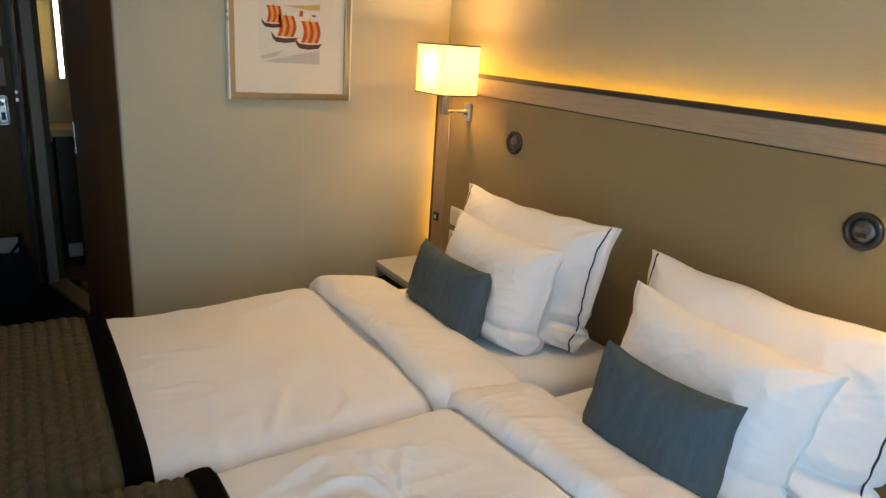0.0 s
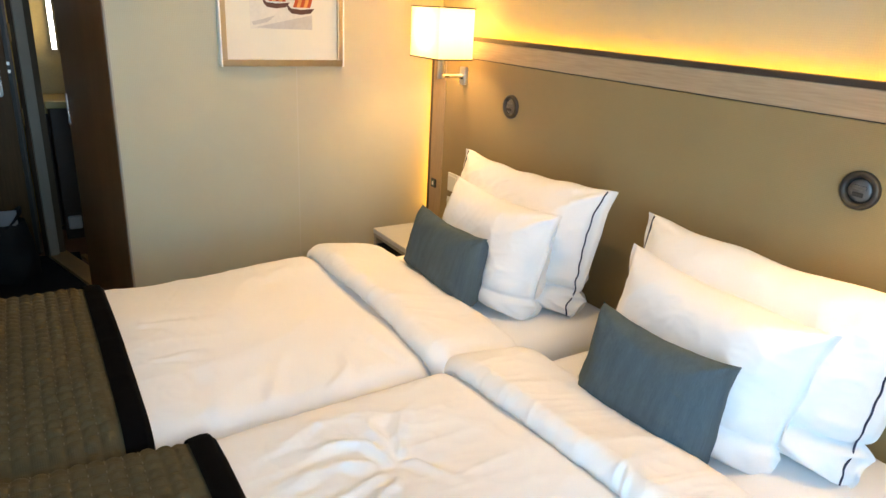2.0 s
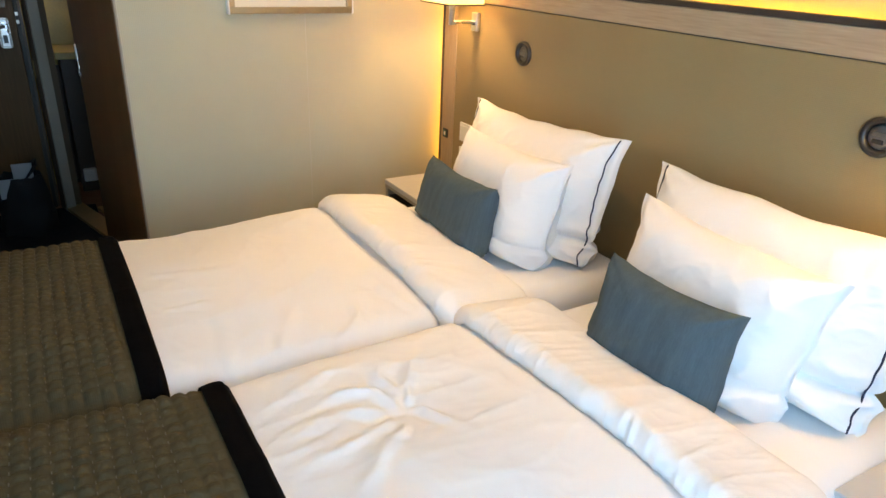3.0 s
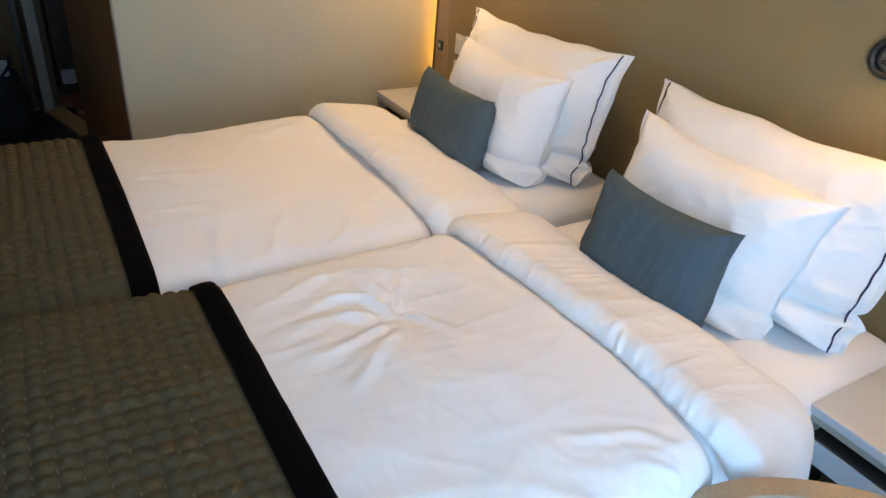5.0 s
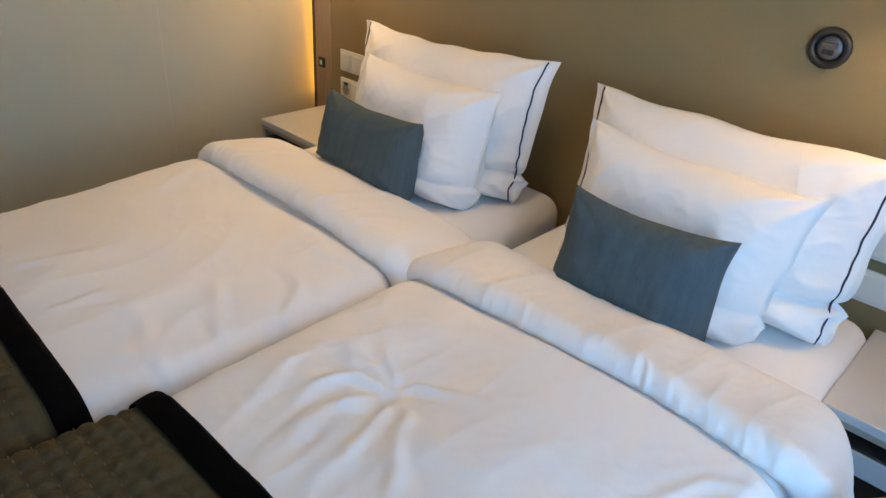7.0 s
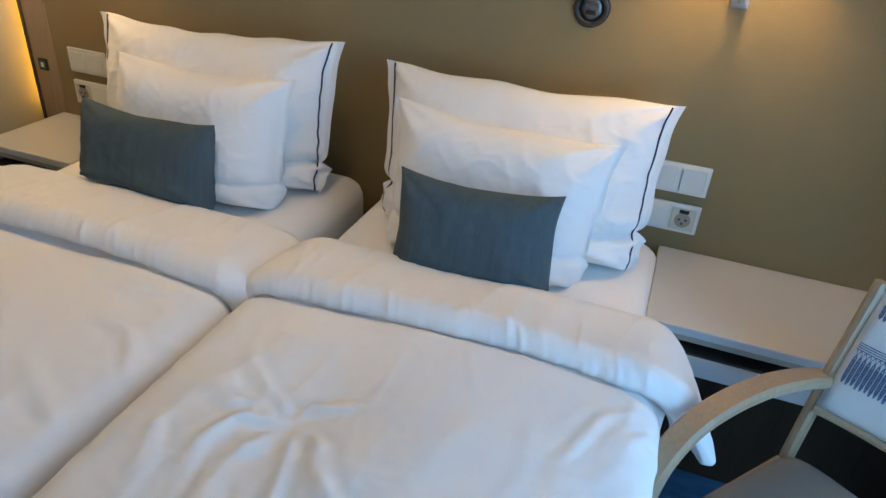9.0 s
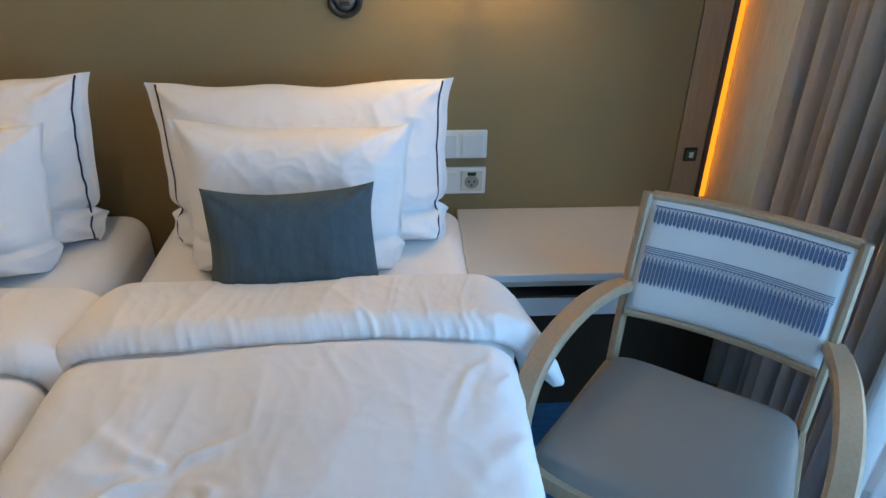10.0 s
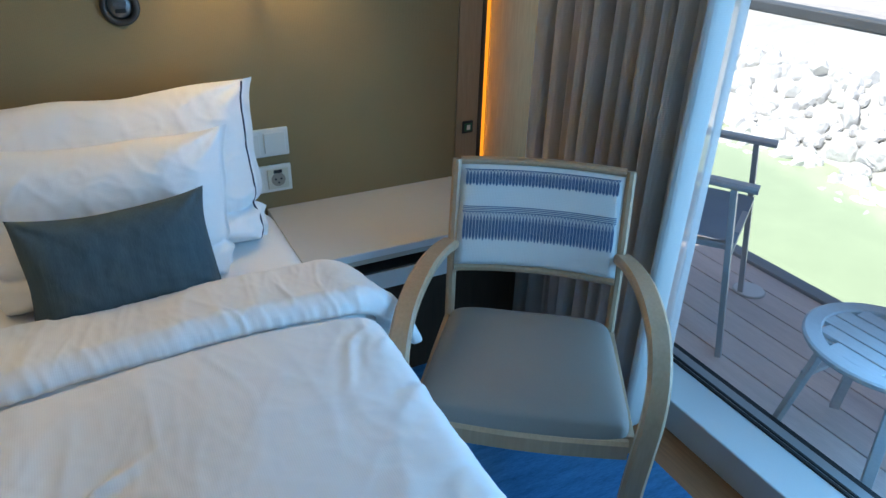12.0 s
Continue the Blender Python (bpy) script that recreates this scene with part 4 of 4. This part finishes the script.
def sleeping_pillow(base, lean, yaw, roll, w, h, seed, lines):
    p = thing("pillow", "large white bed pillow with navy piped ends, leaning on headboard", "pillow", standing(base, lean, yaw, roll), group="sleeping pillows")
    t, ear = 0.2, 0.07
    part("cover", pillow_mesh(w, h, t, seed, ear, 120, 96, 0.0, 0.8, 0.06, 1.0), LINEN_PILLOW, p, "white cotton cover", True)
    front = pillow_front(w, h, t, seed, ear, 0.0, 0.8, -1, 0.06, 1.0)
    for side in lines:
        pts = [front(0.5 + side * 0.462 + 0.006 * nz(k * 0.3, side, seed), 0.012 + 0.976 * k / 60) + Vector((0, -0.0012, 0)) for k in range(61)]
        for _ in range(3):
            pts = [pts[0]] + [(pts[k - 1] + pts[k] + pts[k + 1]) / 3 for k in range(1, 60)] + [pts[60]]
        pts = [q + Vector((0, -0.0015, 0)) for q in pts]
        cord(pts, 0.0022, "piping", p, NAVY, "navy piping line")
    return p


sleeping_pillow((0.805, -0.2, 0.556), 13, 0, -2.0, 0.80, 0.416, 2.0, (-1, 1))
sleeping_pillow((1.683, -0.2, 0.556), 14, -1, -1.0, 0.745, 0.413, 7.0, (-1, 1))


def small_pillow(base, lean, yaw, roll, w, h, seed):
    p = thing("pillow", "smaller plain white pillow in front of the large one", "pillow", standing(base, lean, yaw, roll), group="small white pillows")
    part("cover", pillow_mesh(w, h, 0.2, seed, 0.09, 100, 80, 0.0, 0.65, 0.05, 0.55), LINEN_PILLOW, p, "white cotton cover", True)


small_pillow((0.86, -0.335, 0.556), 13, 0, -1.0, 0.56, 0.354, 14.0)
small_pillow((1.665, -0.335, 0.556), 14, -1, 1.0, 0.55, 0.356, 19.0)


def cushion(base, lean, yaw, roll, w, h, seed):
    p = thing("cushion", "small slate blue cloth cushion lying against white pillow", "cushion", standing(base, lean, yaw, roll), group="blue cushions")
    part("cover", pillow_mesh(w, h, 0.115, seed, 0.05, 60, 40, 0.012, 0.5), BLUE_CLOTH, p, "slate blue ribbed cloth", True)


cushion((0.797, -0.46, 0.606), 13, -4, -1.2, 0.43, 0.214, 23.0)
cushion((1.682, -0.475, 0.614), 13, 3, -0.5, 0.362, 0.214, 29.0)


# ---- bedside shelves ----
def bedside(x0, x1, y0, tag):
    n = thing("nightstand", "white-topped bedside shelf with open slot and white drawer", "nightstand", group="nightstands")
    part("top", box(x0, x1, y0, -0.001, 0.528, 0.55, 0.003), WHITE_LAMINATE, n, "white laminate top")
    # taupe strip stands in for the shade under the top's edge
    part("edge_shade_band", box(x0 + 0.002, x1 - 0.002, y0 + 0.002, -0.004, 0.514, 0.528, 0.001), TAUPE, n, "taupe band for the shade under the top")
    for x in (x0, x1 - 0.018):
        part("side_panel", box(x, x + 0.018, y0 + 0.004, -0.004, 0.4, 0.514, 0.002), TAUPE, n, "taupe side panel")
    # slot back and drawer top are coloured near black as the slot's shade
    part("slot_back", box(x0 + 0.018, x1 - 0.018, y0 + 0.1, y0 + 0.11, 0.4, 0.514), SLOT_SHADE, n, "open slot with its shade painted dark")
    part("drawer_top", box(x0 + 0.018, x1 - 0.018, y0 + 0.008, y0 + 0.1, 0.476, 0.482), SLOT_SHADE, n)
    part("drawer_front", box(x0 + 0.02, x1 - 0.02, y0 + 0.003, y0 + 0.018, 0.425, 0.476, 0.002), WHITE_LAMINATE, n, "white drawer front")
    # base colour includes the shade that falls below the shelf
    part("base", box(x0 + 0.03, x1 + (0.1 if tag == 2 else -0.02), y0 + 0.13, -0.004, 0.014, 0.42, 0.004), STAND_SHADED, n, "recessed walnut base darkened for shade")
    return n


bedside(0.04, 0.39, -0.322, 1)
bedside(2.072, 2.70, -0.366, 2)


# ---- armchair ----
def armchair():
    """Beech armchair; local x to its own left hand as seen from the front, y to the back."""
    c = thing("armchair", "beech armchair with grey seat and blue-fringed white backrest", "chair", pose(2.438, -0.815, 0.014, 0, 0, -36))
    SZ = 0.46
    # seat cushion, trapezoid, domed
    def seat(u, v):
        a, b = u * 2 - 1, v * 2 - 1
        hw = lerp(0.226, 0.2, v)
        r = 1 - 0.07 * (abs(a) ** 6) * (abs(b) ** 6)
        k = (max(0, 1 - abs(a) ** 5) * max(0, 1 - abs(b) ** 5)) ** 0.35
        y = b * 0.195 * r - 0.012 * (1 - a * a) * (1 if b < 0 else 0.3) * abs(b)
        return Vector((a * hw * r, y, SZ - 0.045 + 0.05 * k + 0.006 * (1 - a * a) * (1 - b * b)))
    s = part("seat", sheet(44, 44, seat), SEAT_VINYL, c, "grey leather seat cushion", True)
    part("seat_board", box(-0.2, 0.2, -0.185, 0.18, SZ - 0.055, SZ - 0.042, 0.003), BLACK_PLASTIC, c)
    # seat rails
    part("seat_rail", sweep([(-0.215 + 0.43 * k / 10, -0.192 - 0.012 * math.sin(math.pi * k / 10), SZ - 0.068) for k in range(11)], 0.022, 0.048), OAK_CHAIR, c)
    part("seat_rail", bar((-0.2, 0.19, SZ - 0.068), (0.2, 0.19, SZ - 0.068), 0.045, 0.022), OAK_CHAIR, c)
    for sx in (-1, 1):
        part("seat_rail", bar((sx * 0.218, -0.18, SZ - 0.068), (sx * 0.2, 0.18, SZ - 0.068), 0.022, 0.045), OAK_CHAIR, c)
        # back post, raked, one piece from floor to top
        part("back_post", sweep([(sx * 0.2, 0.255, 0.0), (sx * 0.2, 0.215, 0.25), (sx * 0.201, 0.2, 0.42), (sx * 0.203, 0.235, 0.62), (sx * 0.204, 0.285, 0.797)], 0.022, 0.032, (0, 1, 0)), OAK_CHAIR, c, "", False)
        # bent arm that sweeps forward, out and down into the front leg
        pts = []
        ctrl = [(0.207, 0.225, 0.597), (0.222, 0.15, 0.615), (0.238, 0.06, 0.622), (0.25, -0.03, 0.612), (0.257, -0.1, 0.585), (0.258, -0.155, 0.535), (0.252, -0.19, 0.47), (0.243, -0.205, 0.39), (0.236, -0.208, 0.28), (0.232, -0.208, 0.14), (0.23, -0.208, 0.0)]
        for k in range(len(ctrl) - 1):
            p0, p1, p2, p3 = (Vector(ctrl[min(len(ctrl) - 1, max(0, k + o))]) for o in (-1, 0, 1, 2))
            for q in range(6):
                f = q / 6
                pts.append(0.5 * ((2 * p1) + (p2 - p0) * f + (2 * p0 - 5 * p1 + 4 * p2 - p3) * f * f + (3 * p1 - p0 - 3 * p2 + p3) * f ** 3))
        pts.append(Vector(ctrl[-1]))
        part("arm", sweep([(sx * p.x, p.y, p.z) for p in pts], 0.046, 0.025, (0, 0, 1), 0.25, (1, 0, 0)), OAK_CHAIR, c, "bent beech arm and front leg")
    # backrest: frame bars and a curved upholstered panel
    def back(x, z):
        """Depth of the backrest's front at x, z."""
        return lerp(0.214, 0.288, (z - 0.56) / 0.245) + 0.022 * (1 - (x / 0.19) ** 2) - 0.016
    for z, hh in ((0.793, 0.014), (0.542, 0.018)):
        part("back_bar", sweep([(x, back(x, z) + 0.018, z) for x in [-0.195 + 0.39 * k / 12 for k in range(13)]], 0.026, hh), OAK_CHAIR, c, "curved beech back bar")
    Z0, Z1, HW = 0.549, 0.787, 0.195
    def panel_front(u, v):
        a, b = u * 2 - 1, v * 2 - 1
        x, z = a * HW, lerp(Z0, Z1, v)
        k = (max(0, 1 - a ** 8) * max(0, 1 - b ** 8)) ** 0.4
        return Vector((x, back(x, z) + 0.012 - 0.016 * k, z))
    part("back_panel", sheet(36, 30, panel_front), BACK_CLOTH, c, "white cloth panel", True)
    part("back_cover", sheet(20, 8, lambda u, v: Vector(((u * 2 - 1) * HW, back((u * 2 - 1) * HW, lerp(Z0, Z1, v)) + 0.03, lerp(Z0, Z1, v)))), BACK_CLOTH, c, "white cloth back", True)
    # printed fringes: long loops hanging from a row of lines
    def fringe(z_top, length, n, heads):
        bm = bmesh.new()
        def strip(pts, w):
            vs = []
            for k, (x, z) in enumerate(pts):
                x2, z2 = pts[min(k + 1, len(pts) - 1)]
                x1, z1 = pts[max(k - 1, 0)]
                l = math.hypot(x2 - x1, z2 - z1) or 1
                ox, oz = -(z2 - z1) / l * w / 2, (x2 - x1) / l * w / 2
                u0, v0 = (x / HW + 1) / 2, (z - Z0) / (Z1 - Z0)
                y = panel_front(min(0.985, max(0.015, u0)), min(0.98, max(0.02, v0))).y - 0.0007
                vs.append((bm.verts.new((x + ox, y, z + oz)), bm.verts.new((x - ox, y, z - oz))))
            for (a, b), (c2, d) in zip(vs, vs[1:]):
                bm.faces.new((a, b, d, c2))
        step = 2 * 0.18 / n
        for k in range(n):
            x = -0.18 + step * (k + 0.5)
            j = 0.0015 * math.sin(k * 2.3)
            w = step * 0.28
            drop = length + j
            pts = [(x + w * min(1, 1.9 * math.sin(math.pi * q / 8)), z_top - drop * (0.15 + 0.85 * q / 8)) for q in range(9)]
            strip(pts, 0.0021)
            strip([(2 * x - a, b) for a, b in pts], 0.0021)
            strip([(x, z_top - drop * 0.3), (x, z_top - drop * 0.9)], 0.0018)
            strip([(x - step / 2, z_top), (x, z_top - drop * 0.16), (x + step / 2, z_top)], 0.0018)
        for q in range(heads):
            strip([(-0.182 + 0.364 * k / 24, z_top + 0.004 * q) for k in range(25)], 0.0022)
        return bm
    tagged(part("printed_fringe", fringe(0.778, 0.034, 46, 1), PRINT_BLUE, c, "printed blue fringe"), kind="stuff")
    tagged(part("printed_fringe", fringe(0.682, 0.066, 46, 4), PRINT_BLUE, c, "printed blue tasselled fringe"), kind="stuff")
    return c


armchair()


# ---- curtain, window and balcony ----
def curtain(name, label, y0, y1, xc, amp, folds, z0, z1, material, seed, cat):
    c = thing(name, label, cat)
    def f(u, v):
        y = lerp(y0, y1, u)
        ph = u * folds * 2 * math.pi + 1.6 * nz(u * folds * 0.6, 1.0, seed) + 0.5 * nz(u * 3, v * 1.2, seed + 1)
        a = amp * (0.8 + 0.5 * nz(u * 6, 3, seed)) * (0.85 + 0.2 * (1 - v))
        x = xc + a * math.sin(ph) + 0.1 * a * math.sin(3 * ph + 1) + 0.012 * nz(u * 8, v * 1.5, seed + 2) * (1.2 - v)
        yy = y + 0.55 * a * math.cos(ph + 0.4) + 0.012 * nz(u * 6, v * 2, seed + 5) * (1 - v)
        return Vector((x, yy, lerp(z0, z1, v)))
    part("drape", sheet(folds * 24, 30, f), material, c, "", True)
    part("hem", sheet(folds * 18, 2, lambda u, v: f(u, v * 0.03) + Vector((-0.002, 0, 0))), material, c, "", True)
    return c


curtain("curtain", "long taupe curtain drawn aside in deep folds", -0.13, -0.765, 2.9, 0.046, 11, 0.02, CEIL - 0.03, CURTAIN, 5.0, "curtain")
curtain("sheer_curtain", "thin white sheer curtain beside the glass door", -0.56, -0.735, 3.01, 0.03, 4, 0.11, CEIL - 0.03, SHEER, 9.0, "curtain")
structure("curtain_rail", box(2.84, 3.05, -2.95, 0.05, CEIL - 0.03, CEIL, 0.002), SILL_WHITE, "white curtain rail under the ceiling")

structure("window_ledge", box(2.99, 3.128, -3.0, 0.066, 0.0, 0.1, 0.004), SILL_WHITE, "low white ledge under the glass door")
# out of view, added to hold daylight back from the far bed
structure("wall_east_daylight_stop", box(3.1285, 3.3, -3.1, -2.0, -0.1, CEIL), WALL_PAINT, "unseen beige wall added to narrow the daylight opening")
win = thing("window_1", "floor-length sliding glass door in grey aluminium frame", "window", kind="structure")
part("track", box(3.13, 3.2, -3.0, 0.066, -0.1, 0.09, 0.003), ALUMINIUM, win, "grey aluminium track")
part("gasket", box(3.128, 3.136, -3.0, 0.066, 0.09, 0.105), GASKET, win)
part("gasket", box(3.2, 3.222, -3.0, 0.066, -0.1, 0.085), GASKET, win)
part("track_groove", box(3.155, 3.163, -3.0, 0.066, 0.09, 0.094), GASKET, win)
part("window_frame", box(3.13, 3.22, 0.0, 0.066, 0.09, CEIL, 0.003), ALUMINIUM, win)
part("window_frame", box(3.13, 3.22, -2.0, -1.93, 0.09, CEIL, 0.003), ALUMINIUM, win)
part("window_head", box(3.13, 3.22, -1.93, 0.0, CEIL - 0.08, CEIL, 0.003), ALUMINIUM, win)
pane = part("pane", box(3.183, 3.189, -1.93, 0.0, 0.085, CEIL - 0.08), GLASS, win, "clear glass")
pane.visible_shadow = False

# balcony
deck = structure("balcony_deck", box(3.222, 4.1, -3.4, 1.6, -0.2, -0.062), GASKET, "grey brown balcony deck of long boards")
W = 0.118
for k in range(7):
    x = 3.235 + k * (W + 0.006)
    part("board", box(x, x + W, -3.4, 1.6, -0.06, -0.05, 0.002), DECK, deck)
structure("balcony_edge", box(4.1, 4.17, -3.4, 1.6, -0.25, -0.035, 0.004), DECK_EDGE, "grey metal edge of the balcony deck")
structure("ship_side", box(3.3, 4.17, -3.4, 1.6, -2.6, -0.2), SILL_WHITE, "white hull side below the balcony")
structure("balcony_wall", box(3.22, 4.17, 1.6, 1.68, -0.2, CEIL), SILL_WHITE, "white partition at the balcony's end")
structure("balcony_wall_far", box(3.22, 4.17, -3.48, -3.4, -0.2, CEIL), SILL_WHITE, "white partition at the balcony's end")
structure("hull_upper", box(3.3, 3.32, -3.1, -2.0, 0.0, CEIL), SILL_WHITE, "white cabin side")
rail = thing("balcony_railing", "balcony railing with dark handrail over clear glass", "railing", kind="structure")
part("handrail", box(4.11, 4.17, -3.4, 1.6, 0.965, 1.01, 0.008), HANDRAIL_DARK, rail, "dark grey handrail")
rg = part("pane", box(4.138, 4.146, -3.4, 1.6, -0.03, 0.965), RAIL_GLASS, rail, "clear railing glass")
rg.visible_shadow = False
dl = thing("deck_drain", "round white drain cover set in the deck", "drain", pose(3.912, -0.304, -0.05))
part("cover_disc", cyl(0.06, 0.008, Matrix.Translation((0, 0, 0.004)), 32, None, 0.002), DRAIN_WHITE, dl)
part("rim", cyl(0.064, 0.004, Matrix.Translation((0, 0, 0.002)), 32), STEEL, dl)


def side_table():
    t = thing("outdoor_table", "small round slatted grey outdoor table", "table", pose(3.425, -1.07, -0.05))
    R, H = 0.21, 0.40
    ring = bmesh.new()
    prof = [(R, H - 0.012), (R, H - 0.004), (R - 0.006, H), (R - 0.045, H), (R - 0.049, H - 0.004), (R - 0.049, H - 0.02), (R - 0.006, H - 0.02)]
    n = 48
    vs = [[ring.verts.new((r * math.cos(2 * math.pi * k / n), r * math.sin(2 * math.pi * k / n), z)) for r, z in prof] for k in range(n)]
    for k in range(n):
        for j in range(len(prof)):
            ring.faces.new((vs[k][j], vs[k][(j + 1) % len(prof)], vs[(k + 1) % n][(j + 1) % len(prof)], vs[(k + 1) % n][j]))
    part("rim", ring, TABLE_GREY, t, "round grey rim")
    for k in range(6):
        x = -0.135 + 0.054 * k
        l = math.sqrt(max(0.0, (R - 0.047) ** 2 - (abs(x) + 0.012) ** 2))
        part("slat", box(x - 0.0245, x + 0.0245, -l, l, H - 0.016, H - 0.003, 0.002), TABLE_GREY, t)
    for sx, sy in ((-1, -1), (-1, 1), (1, -1), (1, 1)):
        part("leg", bar((sx * 0.165, sy * 0.15, 0), (sx * 0.1, sy * 0.1, H - 0.02), 0.028, 0.016), TABLE_GREY, t)
    for s in (-1, 1):
        part("stretcher", bar((-0.125, s * 0.12, 0.26), (0.125, s * 0.12, 0.26), 0.022, 0.012), TABLE_GREY, t)
    return t


side_table()


def deck_chair():
    """Metal sling armchair; local -y is its front."""
    c = thing("outdoor_chair", "grey metal outdoor armchair with blue sling seat", "chair", pose(3.53, -0.22, -0.05, 0, 0, 33))
    for sx in (-1, 1):
        x = sx * 0.245
        part("front_leg", bar((x, -0.25, 0), (x, -0.17, 0.62), 0.03, 0.02), OUT_METAL, c)
        part("back_leg", bar((x, 0.3, 0), (x, 0.16, 0.6), 0.03, 0.02), OUT_METAL, c)
        part("armrest", sweep([(x, -0.24, 0.63), (x, 0.0, 0.635), (x, 0.26, 0.63)], 0.045, 0.022), OUT_METAL, c)
        part("back_post", bar((sx * 0.22, 0.16, 0.4), (sx * 0.22, 0.34, 0.92), 0.025, 0.02), OUT_METAL, c)
        part("seat_bar", bar((sx * 0.22, -0.2, 0.41), (sx * 0.22, 0.18, 0.39), 0.025, 0.02), OUT_METAL, c)
    part("seat", sheet(8, 10, lambda u, v: Vector((lerp(-0.22, 0.22, u), lerp(-0.21, 0.18, v), 0.425 - 0.02 * math.sin(math.pi * u)))), SLING, c, "blue grey sling seat", True)
    part("backrest", sheet(8, 10, lambda u, v: Vector((lerp(-0.22, 0.22, u), lerp(0.165, 0.34, v) - 0.012, lerp(0.42, 0.92, v)))), SLING, c, "blue grey sling back", True)
    part("cross_bar", bar((-0.245, -0.2, 0.4), (0.245, -0.2, 0.4), 0.022, 0.02), OUT_METAL, c)
    return c


deck_chair()

# ---- river and bank ----
structure("water", box(3.4, 900, -700, 700, -3.0, -1.8), WATER, "bright green calm river water")


def shore(y):
    """How far the bank reaches towards the ship at y."""
    return 0.16 * (7.0 - min(10.0, max(-3.0, y)))


def bank_point(u, v):
    x = 9.9 + 890 * u ** 3
    y = (2 * v - 1) ** 3 * 700
    z = -2.0 + 1.3 * smooth_step(9.9, 13.0, x) + 0.12 * nz(x * 0.5, y * 0.5, 2)
    return Vector((x - shore(y), y, z))


structure("ground", sheet(60, 80, bank_point), BANK, "pale gravel river bank reaching the horizon", True)


def riprap():
    rnd = random.Random(4)
    bm = bmesh.new()
    for k in range(1200):
        x = 9.95 + 2.1 * rnd.random() ** 1.2
        y = rnd.uniform(-3, 12)
        z = -2.0 + 1.3 * smooth_step(9.9, 13.0, x)
        s = rnd.uniform(0.06, 0.17)
        tmp = bmesh.new()
        bmesh.ops.create_icosphere(tmp, subdivisions=2, radius=1)
        sx, sy, sz = s * rnd.uniform(0.8, 1.4), s * rnd.uniform(0.8, 1.3), s * rnd.uniform(0.55, 0.9)
        off = Vector((rnd.uniform(0, 50), rnd.uniform(0, 50), rnd.uniform(0, 50)))
        rot = Euler((rnd.uniform(0, 6), rnd.uniform(0, 6), rnd.uniform(0, 6))).to_matrix()
        for vt in tmp.verts:
            d = vt.co.normalized()
            q = max(abs(d.x), abs(d.y), abs(d.z))
            r = (0.75 + 0.25 / q * 0.9) * (1 + 0.28 * noise.noise(d * 1.6 + off))
            p = rot @ Vector((d.x * r * sx, d.y * r * sy, d.z * r * sz))
            vt.co = p + Vector((x - shore(y), y, z + 0.3 * s))
        me = bpy.data.meshes.new("tmp")
        tmp.to_mesh(me)
        tmp.free()
        bm.from_mesh(me)
        bpy.data.meshes.remove(me)
    tagged(finish("riprap", bm, ROCK), "pale sunlit boulders along the river bank", "rocks", "", "stuff")


riprap()

# ---- bag in the corridor ----


def bag():
    b = thing("travel_bag", "black cloth bag with grey papers in it", "bag", pose(-1.44, -1.69, 0.012))
    def f(u, v):
        a = 2 * math.pi * u
        r = (0.13 + 0.02 * nz(math.cos(a) * 2, math.sin(a) * 2, v * 3)) * (1 - 0.3 * v ** 2)
        return Vector((r * 1.1 * math.cos(a), r * math.sin(a), 0.3 * v + 0.02 * nz(math.cos(a) * 3, v * 3, math.sin(a) * 3)))
    part("body", sheet(36, 16, f, True), BAG_CLOTH, b, "", True)
    part("strap", sweep([(0.02 + 0.1 * math.cos(t), 0.08 * math.sin(t), 0.28 + 0.08 * math.sin(t)) for t in [math.pi * k / 12 for k in range(13)]], 0.03, 0.006, (0, 1, 0)), BAG_CLOTH, b)
    part("paper", box(0.06, 0.068, -0.03, 0.06, 0.22, 0.37, 0.001), PAPER_GREY, b, "grey paper")
    part("paper", box(0.08, 0.086, -0.1, -0.03, 0.2, 0.3, 0.001), PAPER_GREY, b, "grey paper")


bag()
